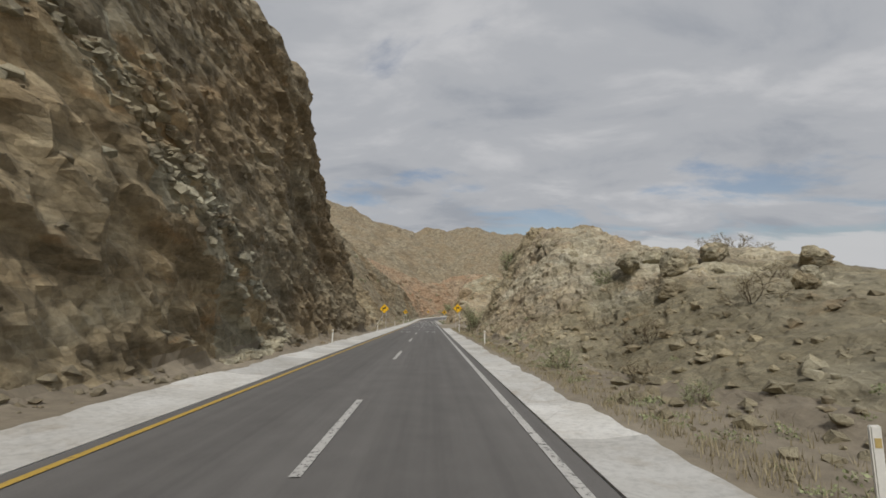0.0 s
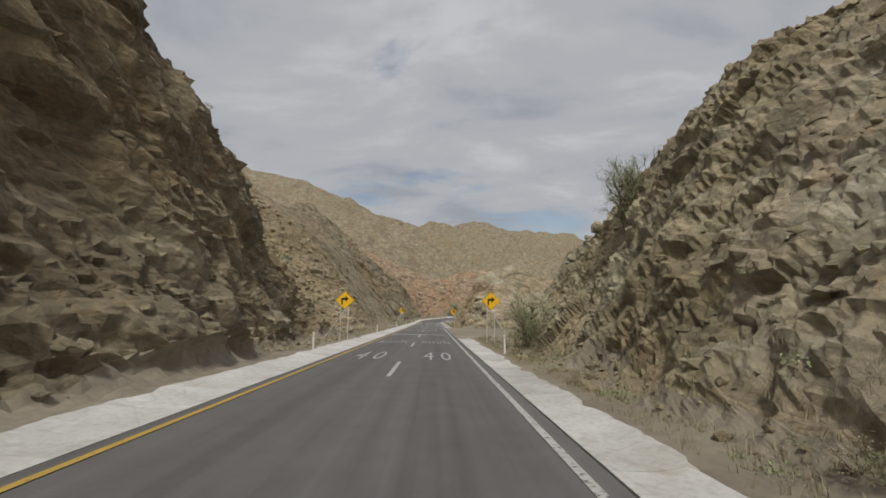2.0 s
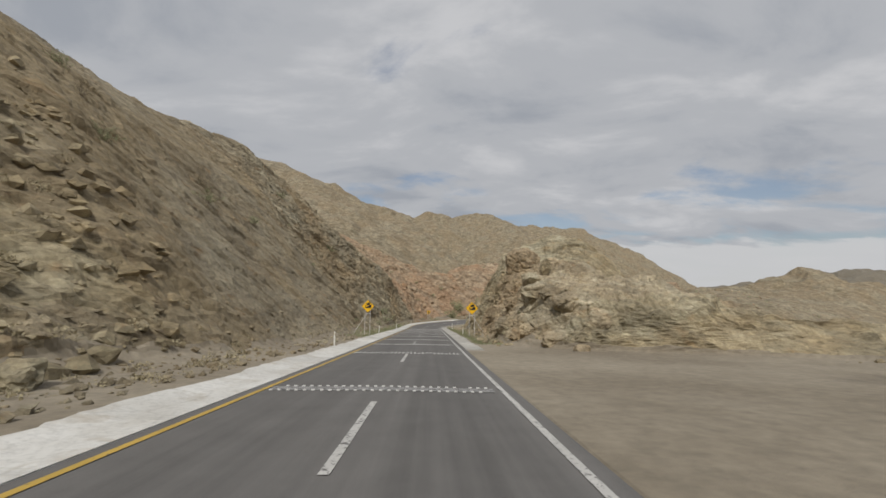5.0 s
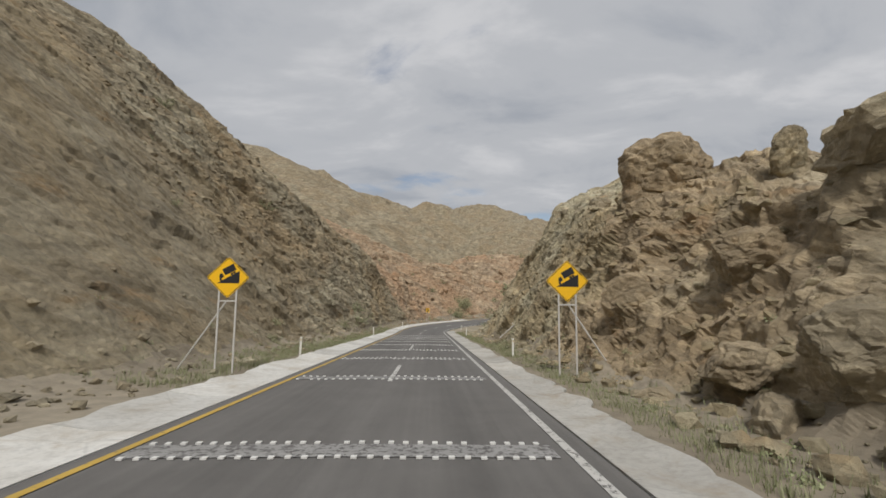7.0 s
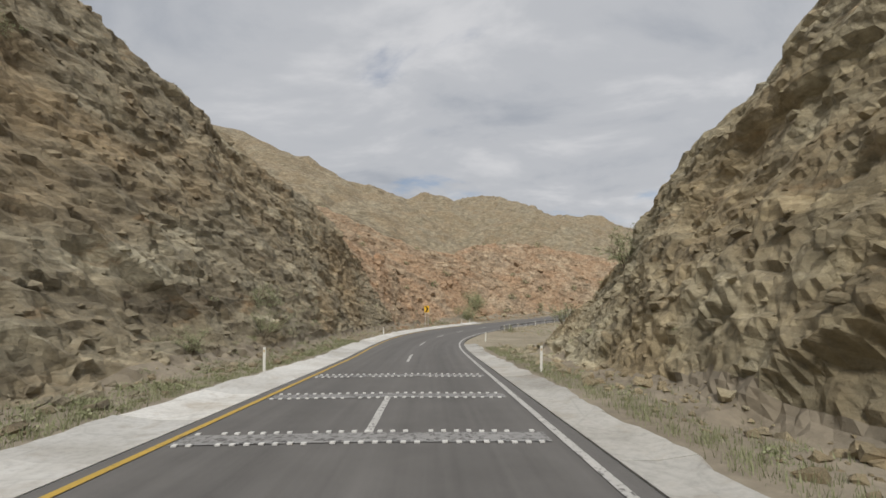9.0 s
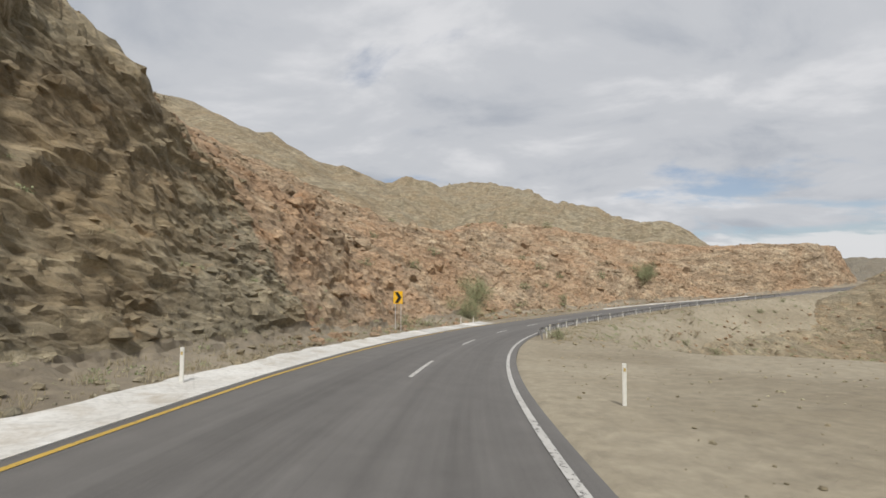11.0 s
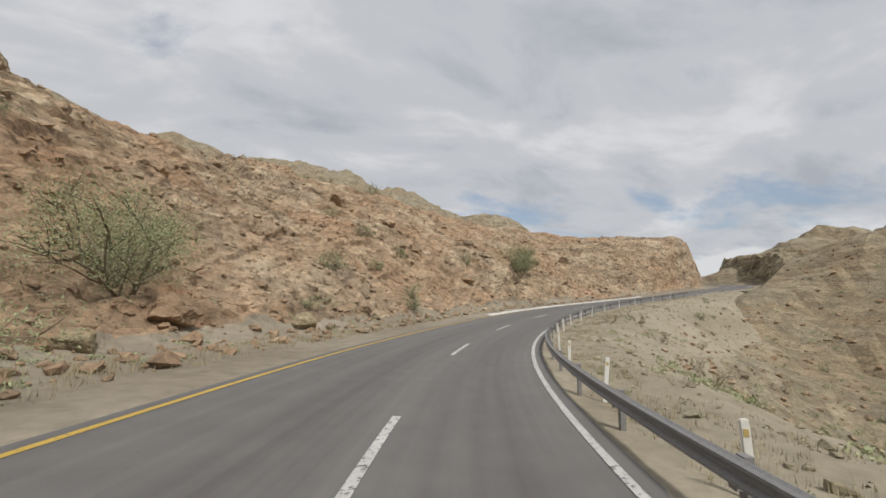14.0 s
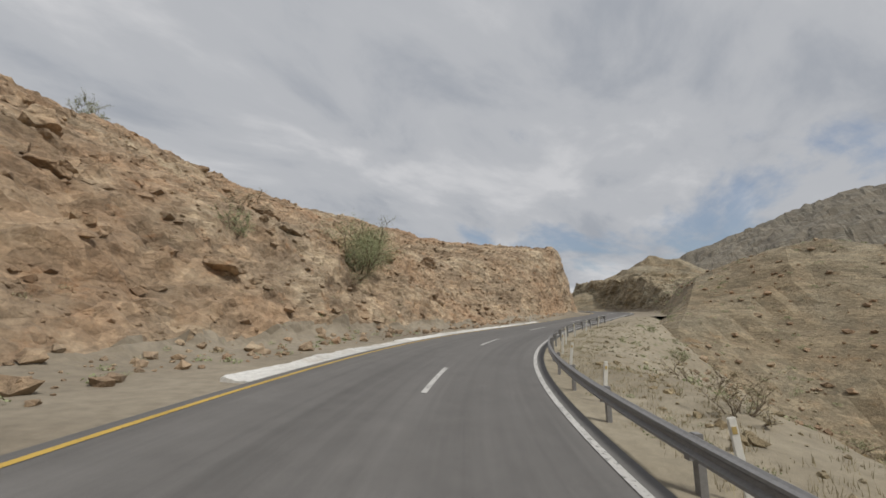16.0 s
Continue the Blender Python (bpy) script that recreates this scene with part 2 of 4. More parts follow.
# ---- the road's line: heading and height against the way along its middle ----
HEAD_S = [-80, 192, 206, 228.6, 243.6, 258.6, 273.6, 288.6, 303.6, 315, 330, 345, 373, 390, 406, 440]
HEAD_D = [0, 0, 5.5, 15.4, 22.5, 29.3, 37.5, 46.5, 55.0, 63, 76, 84, 83, 70, 54, 30]
RISE_S = [-80, 0, 54, 117, 164, 196, 218, 240, 262, 285, 305, 325, 345, 372, 440]
RISE_Z = [6.3, 0.1, -4.15, -9.05, -12.55, -14.95, -16.3, -17.4, -18.15, -18.4, -18.0, -17.1, -15.9, -14.0, -10.5]
BANK_S = [-80, 195, 225, 300, 345, 440]
BANK_D = [0, 0, 3.2, 3.2, 0, 0]            # the bend's cross fall, degrees
MIDDLE = -1.85                       # x of the road's middle on the straight
STEP = 0.25
_s = np.arange(-80, 440, STEP)


def _eased(xs, ys, width):
    v = np.interp(_s, xs, ys)
    k = np.hanning(int(width / STEP) | 1)
    return np.convolve(np.pad(v, len(k) // 2, "edge"), k / k.sum(), "valid")


_h = np.radians(_eased(HEAD_S, HEAD_D, 24))
_z = _eased(RISE_S, RISE_Z, 36)
_b = np.tan(np.radians(_eased(BANK_S, BANK_D, 24)))
_x = np.cumsum(np.sin(_h)) * STEP
_y = np.cumsum(np.cos(_h)) * STEP
_i0 = int(80 / STEP)
_x += MIDDLE - _x[_i0]
_y -= _y[_i0]


def on_road(s, u):
    """The world's x, y and z at s metres along the road, u metres to the right of its middle."""
    s, u = np.asarray(s, float), np.asarray(u, float)
    h = np.interp(s, _s, _h)
    return (np.interp(s, _s, _x) + u * np.cos(h), np.interp(s, _s, _y) - u * np.sin(h), np.interp(s, _s, _z) - np.clip(u, -9, 7) * np.interp(s, _s, _b))


def heading(s):
    return float(np.degrees(np.interp(s, _s, _h)))


def road_pose(s, u, lift=0.0, turn=0.0):
    """A pose beside the road, y along its way."""
    x, y, z = on_road(s, u)
    return pose(float(x), float(y), float(z) + lift, 0, 0, -heading(s) + turn)


# ---- noise in numpy ----
def _hash(ix, iy, iz, seed):
    v = (ix.astype(np.int64) * 374761393 + iy.astype(np.int64) * 668265263 + iz.astype(np.int64) * 2147483647 + seed * 1274126177) & 0xFFFFFFFF
    v = ((v ^ (v >> 13)) * 1274126177) & 0xFFFFFFFF
    v = ((v ^ (v >> 16)) * 2246822519) & 0xFFFFFFFF
    return ((v ^ (v >> 15)) & 0xFFFFFF) / float(0xFFFFFF)


def value_noise(p, seed=0):
    i = np.floor(p).astype(np.int64)
    f = p - i
    f = f * f * f * (f * (f * 6 - 15) + 10)
    out = 0
    for dx in (0, 1):
        for dy in (0, 1):
            for dz in (0, 1):
                w = (f[:, 0] if dx else 1 - f[:, 0]) * (f[:, 1] if dy else 1 - f[:, 1]) * (f[:, 2] if dz else 1 - f[:, 2])
                out = out + w * _hash(i[:, 0] + dx, i[:, 1] + dy, i[:, 2] + dz, seed)
    return out * 2 - 1


def fbm(p, octaves=4, seed=0, gain=0.5):
    out, amp = 0, 1.0
    for o in range(octaves):
        out = out + amp * value_noise(p * 2.0**o + 17.3 * o, seed + o)
        amp *= gain
    return out


def blocks(p, seed=0, soft=34.0, joint=0.2):
    """Broken stone: every cell of an uneven pattern is a tilted facet of its own height, worn along its edges. Gives the height and the depth of the joint."""
    i = np.floor(p).astype(np.int64)
    best, second = np.full(len(p), 9.0), np.full(len(p), 9.0)
    height, total = np.zeros(len(p)), np.zeros(len(p))
    for dx in (-1, 0, 1):
        for dy in (-1, 0, 1):
            for dz in (-1, 0, 1):
                c = i + (dx, dy, dz)
                r = [_hash(c[:, 0], c[:, 1], c[:, 2], seed + k) for k in range(7)]
                off = p - c - np.stack(r[:3], 1)
                d = np.sqrt(off[:, 0] ** 2 + off[:, 1] ** 2 * 0.9 + off[:, 2] ** 2 * 1.1) + 0.25 * np.abs(off[:, 0] - off[:, 2])
                h = (r[3] - 0.5) * 1.3 + (off[:, 0] * (r[4] - 0.5) + off[:, 1] * (r[5] - 0.5) + off[:, 2] * (r[6] - 0.5)) * 0.95
                w = np.exp(-soft * d)
                height += w * h
                total += w
                second = np.where(d < best, best, np.minimum(second, d))
                best = np.minimum(best, d)
    return height / (total + 1e-12), np.clip((second - best) / joint, 0, 1)


def turned(p, rx, ry, rz, scale):
    m = np.array(Euler((radians(rx), radians(ry), radians(rz))).to_matrix())
    return (p @ m.T) * np.asarray(scale)


def sheet(name, v, material, smooth=False):
    """A mesh from a grid of places, ns by nv by 3."""
    ns, nv = v.shape[:2]
    me = bpy.data.meshes.new(name)
    idx = np.arange(ns * nv).reshape(ns, nv)
    quads = np.stack([idx[:-1, :-1], idx[1:, :-1], idx[1:, 1:], idx[:-1, 1:]], -1).reshape(-1, 4)
    me.vertices.add(ns * nv)
    me.vertices.foreach_set("co", v.reshape(-1).astype(np.float32))
    me.loops.add(quads.size)
    me.loops.foreach_set("vertex_index", quads.reshape(-1).astype(np.int32))
    me.polygons.add(len(quads))
    me.polygons.foreach_set("loop_start", np.arange(0, quads.size, 4, dtype=np.int32))
    me.polygons.foreach_set("loop_total", np.full(len(quads), 4, dtype=np.int32))
    me.polygons.foreach_set("use_smooth", np.full(len(quads), smooth))
    me.materials.append(material)
    me.update()
    me.validate()
    return new(name, me)


def roughen(v, amount, seed=0, big=1.0, loose=None):
    """Pushes a grid out along its normals by stone at four scales. amount: a grid of strengths, 0 to 1."""
    ds, dv = np.gradient(v, axis=0), np.gradient(v, axis=1)
    n = np.cross(ds, dv)
    n /= np.linalg.norm(n, axis=2, keepdims=True) + 1e-9
    p = v.reshape(-1, 3)
    warp = np.stack([fbm(p * 0.3 + k * 31.7, 3, seed + 40 + k) for k in range(3)], 1) * 0.5
    q = p + warp
    # beds that dip along the road: long across the slope of the bed, thin through it
    w = np.ones(len(p)) if loose is None else np.asarray(loose).reshape(-1)

    def mixed(bedded, tumbled, salt, soft, joint):
        h, j = np.zeros(len(p)), np.zeros(len(p))
        for (angles, scale), weight in ((bedded, 1 - w), (tumbled, w)):
            here = weight > 0
            if here.any():
                a, b = blocks(turned(q[here], *angles, scale), seed + salt, soft, joint)
                h[here] += a * weight[here]
                j[here] += b * weight[here]
        return h, j

    h1, j1 = mixed(((42, 6, 8), (0.17, 0.09, 0.26)), ((20, 14, 8), (0.14, 0.13, 0.17)), 0, 34.0, 0.12)
    h2, j2 = mixed(((45, -7, -6), (0.44, 0.22, 0.74)), ((26, -18, -16), (0.38, 0.35, 0.43)), 20, 32.0, 0.14)
    h3, j3 = blocks(turned(q, 40, 12, 14, (0.95, 0.65, 1.25)), seed + 60, 27.0, 0.2)
    h4, j4 = blocks(turned(p, 50, 30, 24, (1.7, 1.2, 2.3)), seed + 75, 20.0, 0.3)
    slabs = np.clip(0.5 + 1.7 * fbm(p * 0.13, 2, seed + 88), 0, 1)          # broad slabs here, rubble there
    push = big * (1.5 * fbm(p * 0.045, 3, seed + 80) + 0.95 * h1 - 0.28 * (1 - j1))
    push += (0.5 + 0.6 * slabs) * (0.50 * h2 - 0.18 * (1 - j2)) + (0.95 - 0.4 * slabs) * (0.34 * h3 - 0.12 * (1 - j3))
    push += (0.21 - 0.09 * slabs) * h4 - 0.04 * (1 - j4) + 0.16 * fbm(p * 0.5, 3, seed + 93) + 0.10 * np.abs(fbm(p * 1.3, 3, seed + 95)) + 0.03 * fbm(p * 3.0, 2, seed + 90)
    a = np.asarray(amount)
    return v + n * (push.reshape(v.shape[:2]) * a)[..., None]


def bank(knots, s0, s1, ds, rows, side, seed, material, name, label, big=1.0, skirt=45, zones=(), back=10.0, loose=lambda s: 0 * s):
    """A rocky bank beside the road. knots: s, toe, lower angle, lower height, upper angle, upper width, roughness."""
    k = np.array(knots, float).T
    s = np.arange(s0, s1 + ds / 2, ds)
    kern = np.hanning(max(3, int(7 / ds) | 1))
    kern /= kern.sum()
    ease = lambda row: np.convolve(np.pad(np.interp(s, k[0], row), len(kern) // 2, "edge"), kern, "valid")
    toe, a1, h1, a2, d2, ruf = [ease(r) for r in k[1:]]
    t1, t2 = np.tan(np.radians(a1)), np.tan(np.radians(a2))
    # the way up: verge, toe, lower face, upper slope, ridge, far side
    us = np.stack([toe * 0 + 3.55, toe * 0 + 4.1, toe - 0.6, toe + 0.3, toe + 0.3 + h1 / t1, toe + 0.3 + h1 / t1 + d2, toe + 0.3 + h1 / t1 + d2 + back, toe + 0.3 + h1 / t1 + d2 + back + 45], 1)
    zs = np.stack([toe * 0 - 0.35, toe * 0 - 0.06, toe * 0 - 0.02, toe * 0 + 0.5, h1, h1 + d2 * t2, h1 + d2 * t2 - 0.5, h1 + d2 * t2 - skirt], 1)
    length = np.concatenate([np.zeros((len(s), 1)), np.cumsum(np.hypot(np.diff(us, axis=1), np.diff(zs, axis=1)), 1)], 1)
    grid = np.zeros((len(s), sum(rows) + 1, 3))
    rough = np.zeros((len(s), sum(rows) + 1))
    strength = (0.0, 0.0, 0.10, 0.8, 1.0, 1.0, 1.0, 1.0)
    frac = np.concatenate([np.linspace(i, i + 1, n, endpoint=False) for i, n in enumerate(rows)] + [[len(rows)]])
    for j, f in enumerate(frac):
        i = min(int(f), len(rows) - 1)
        w = f - i
        u = us[:, i] * (1 - w) + us[:, i + 1] * w
        z = zs[:, i] * (1 - w) + zs[:, i + 1] * w
        x, y, zr = on_road(s, side * u)
        grid[:, j] = np.stack([x, y, zr + z], 1)
        rough[:, j] = ruf * (strength[i] * (1 - w) + strength[i + 1] * w)
    # round the breaks of slope a little
    for _ in range(6):
        grid[:, 4:-1] = (grid[:, 3:-2] + 2 * grid[:, 4:-1] + grid[:, 5:]) / 4
    along = np.repeat(s[:, None], grid.shape[1], 1)
    above = grid[..., 2] - on_road(s, 0 * s)[2][:, None]
    if side < 0:
        grid, rough, along, above = grid[::-1], rough[::-1], along[::-1], above[::-1]
    grid = roughen(grid, rough, seed, big, loose(along))
    ob = sheet(name, grid, material)
    # earth on the verge, with an uneven border at the foot of the rock
    ns, nv = grid.shape[:2]
    gx = grid[:-1, :-1].reshape(-1, 3)
    edge = sum(rows[:3]) - 0.5 + 0.35 * rows[2] * fbm(gx * 0.35, 3, seed + 5)
    ob.data.materials.append(SOIL)
    kind = np.zeros(len(gx), np.int32)
    # other kinds of stone, with ragged borders
    drift = fbm(gx * 0.16, 4, seed + 6)
    for z, (other, where) in enumerate(zones):
        ob.data.materials.append(other)
        kind[where(along[:-1, :-1].ravel(), above[:-1, :-1].ravel(), drift)] = z + 2
    kind[np.tile(np.arange(nv - 1), ns - 1) < edge] = 1
    ob.data.polygons.foreach_set("material_index", kind)
    return tagged(ob, label, "rock face", kind="structure")


# s, toe, lower angle, lower height, upper angle, upper width, roughness
LEFT = [
    (-40, 7.4, 77, 26, 22, 14, 0.9), (18, 7.2, 78, 26, 20, 10, 0.9), (37, 6.9, 78, 24, 12, 8, 1.25), (45, 6.9, 76, 20.5, 8, 8, 1.25),
    (52, 7.0, 74, 17, 5, 8, 1.25), (58, 7.4, 71, 14, 4, 8, 1.25), (65, 8.0, 66, 10.8, 16, 11, 1.2), (73, 8.3, 60, 6.4, 36, 23, 1.1),
    (82, 8.9, 52, 3.6, 42.5, 30, 0.9), (95, 11.2, 43, 10.5, 43, 24, 0.85), (105, 11.4, 46, 14, 43, 20.5, 0.8), (112, 9.2, 51, 17.5, 38, 14, 0.5), (126, 9.2, 51, 18.5, 37, 14, 0.42),
    (150, 9.6, 53, 20.5, 37, 14, 0.4), (168, 10, 54, 22.5, 41, 16, 0.6), (180, 9.6, 56, 23, 43, 17, 0.9), (192, 8.8, 62, 22, 41, 25, 1),
    (205, 8.8, 64, 18.5, 38, 35, 1), (215, 9.0, 64, 14, 35, 43, 1), (226, 9.0, 66, 11, 34, 48, 1),
]
LEFT_BEND = [
    (225, 9.0, 66, 11, 34, 48, 1), (240, 9.6, 58, 9, 34, 50, 1), (250, 10.6, 46, 7, 34, 50, 1), (262, 11.2, 40, 6, 34, 39.5, 1),
    (280, 11.0, 42, 7.5, 34, 20.5, 1), (294, 10.6, 46, 10, 33, 15.5, 1), (306, 10.4, 46, 9.5, 31, 27.5, 1), (320, 10.2, 44, 7, 29, 38, 1), (333, 10, 47, 7, 27, 34, 1), (345, 9.6, 50, 7.5, 24, 26, 0.9),
    (362, 8.6, 62, 9.5, 21, 16, 0.7), (380, 6.4, 74, 12.6, 9, 15, 0.6), (400, 6.2, 74, 12.2, 5, 14, 0.6), (430, 6.4, 70, 12, 5, 10, 0.6),
]
RIGHT = [
    (-40, 10, 24, 1.6, 0, 6, 0.25), (0, 9, 26, 1.9, 0, 6, 0.25), (10, 8.6, 30, 2.8, 0, 6, 0.3), (18, 7.8, 36, 4.0, 6, 7, 0.4),
    (30, 7.2, 46, 6.3, 13, 8, 0.75), (40, 7.0, 60, 8.6, 9, 7, 0.9), (48, 7.0, 63, 12.5, 10, 6, 0.9), (55, 7.0, 62, 13.8, 10, 7, 0.9),
    (62, 7.2, 58, 11.8, 8, 7, 0.9), (68, 7.6, 56, 10, 8, 7, 0.9), (75, 7.9, 53, 7.9, 8, 8, 0.85), (81, 9.0, 50, 6.3, 6, 8, 0.8),
    (86, 12, 46, 4, 4, 8, 0.7), (92, 26, 20, 1.4, 2, 8, 0.15), (101, 28, 18, 1.0, 2, 8, 0.15), (105, 28, 32, 4.6, 6, 10, 0.5), (110, 28, 32, 4.6, 6, 10, 0.5), (114, 28, 18, 1.1, 2, 8, 0.2), (117.5, 26, 20, 1.2, 2, 8, 0.2), (122, 12, 42, 3.0, 4, 8, 0.9), (127, 9.4, 48, 4.6, 4, 8, 0.9),
    (134, 8.4, 54, 5.2, 2, 8, 0.8), (140, 7.9, 60, 6.7, 5, 7, 0.85), (146, 7.8, 64, 7.8, 28, 6, 1), (151, 7.8, 64, 7.8, 28, 6, 1), (154.5, 7.8, 62, 8.6, 10, 8, 0.85), (160, 7.8, 62, 11, 8, 8, 0.75),
    (167, 7.8, 61, 13.8, 22, 10, 0.7), (176, 7.8, 61, 14.9, 22, 10, 0.7), (183, 8, 57, 11.5, 18, 9, 0.8), (190, 8.6, 52, 6.2, 12, 8, 0.8),
    (197, 10, 42, 3.2, 6, 8, 0.6), (206, 16, 20, 1.0, 3, 8, 0.2),
]
NOTCH = [(366, 9.5, 30, 0.4, 3, 4, 0.3), (384, 9.5, 40, 1.5, 6, 4, 0.4), (394, 8.6, 64, 4, 8, 5, 0.8), (404, 7.4, 74, 8.6, 6, 6, 0.9), (436, 7.2, 74, 8.6, 4, 6, 0.9)]
LEFT_ZONES = [
    # ochre stone near the start; part of its paleness is sunlight put into the colour
    (ROCK_OCHRE, lambda s, h, d: s + 0.86 * h < 25 + 7 * d),
    (ROCK_SLAB, lambda s, h, d: np.abs(s + 0.86 * h - 26.5 + 5 * d) < 0.3 + 2.6 * d),
    (ROCK_OLIVE, lambda s, h, d: (h > np.interp(s, [60, 64, 68, 71, 74, 80, 88], [60, 16, 11.3, 8, 5.8, 3.8, 1.0]) + 1.2 * d) & (s + 0.5 * h < 112 + 2 * d)),
    (ROCK_EARTH, lambda s, h, d: (s + 0.5 * h > 113 + 3 * d) & (s + 0.75 * h < 180 + 9 * d)),
]
RIGHT_ZONES = [
    (ROCK_PINK, lambda s, h, d: (s + 0.5 * h > 24 + 9 * d) & (s - 0.35 * h < 46 + 4 * d)),
    (ROCK_OLIVE, lambda s, h, d: (s - 0.35 * h > 46 + 4 * d) & (s < 95)),
    (ROCK_TAN, lambda s, h, d: (s > 124) & (s < 152 + 8 * d)),
    (STONY_EARTH, lambda s, h, d: s + 0.5 * h < 22 + 9 * d),
    (ROCK_OLIVE, lambda s, h, d: (s > 160) & (d > 0.0)),
]
bank(LEFT, -40, 226, 0.21, (1, 4, 5, 96, 60, 8, 30), -1, 3, ROCK_CUT, "rock_cliff", "tall brown fractured granite road cut beside the road", zones=LEFT_ZONES, loose=lambda s: np.interp(s, [74, 80, 108, 113, 186, 194], [0, 1, 1, 0, 0, 0.8]))
bank(LEFT_BEND, 225, 430, 0.26, (1, 4, 5, 40, 170, 8, 30), -1, 3, ROCK_HILL, "rock_hillside", "reddish tan rocky desert hillside along the bend", 0.95, loose=lambda s: 0.8 + 0 * s)
bank(RIGHT, -40, 206, 0.19, (1, 4, 12, 66, 50, 8, 30), 1, 11, ROCK_PALE, "rock_cut", "pale tan broken granite cutting beside the road", zones=RIGHT_ZONES, back=4.0, loose=lambda s: np.interp(s, [28, 34, 46, 50, 122, 128, 150, 156], [1, 0.7, 0.7, 0, 0, 1, 1, 0]))
bank(NOTCH, 366, 436, 0.4, (1, 4, 5, 26, 30, 8, 8), 1, 23, ROCK_CUT, "rock_notch", "dark rock wall of the far road cutting", 1.0, 34)


def inner_bank():
    """Inside the bend: the dirt lay-by, then the embankment that falls to the ravine."""
    s = np.arange(196, 366, 0.7)
    lay = np.interp(s, [196, 206, 226, 238, 250, 440], [30, 30, 24, 11, 6.8, 6.4])
    fall = np.interp(s, [196, 215, 240, 325, 345, 400, 440], [2, 6, 11, 13, 11, 3, 3])
    cols = []
    for f in np.linspace(0, 1, 14):
        cols.append((3.5 + (lay - 3.5) * f**1.5, (-0.30 if f == 0 else -0.035) + 0 * s))
    for f in np.linspace(0, 1, 34)[1:]:
        cols.append((lay + f * fall * 1.75, -0.02 - fall * (3 * f * f - 2 * f**3)))
    for f in np.linspace(0, 1, 8)[1:]:
        cols.append((lay + fall * 1.75 + f * 22, -0.02 - fall - 9 * f))
    grid = np.stack([np.stack(on_road(s, u), 1) + np.stack([0 * s, 0 * s, z], 1) for u, z in cols], 1)
    p = grid.reshape(-1, 3)
    lump = (0.22 * fbm(p * 0.22, 4, 7) + 0.09 * fbm(p * 1.3, 3, 8)).reshape(grid.shape[:2])
    lump *= np.clip(np.arange(grid.shape[1]) / 14.0, 0.06, 1)
    grid[..., 2] += lump
    tagged(sheet("embankment", grid, BANK_SOIL, True), "dusty tan dirt lay-by and embankment inside the bend", "embankment", kind="structure")


inner_bank()


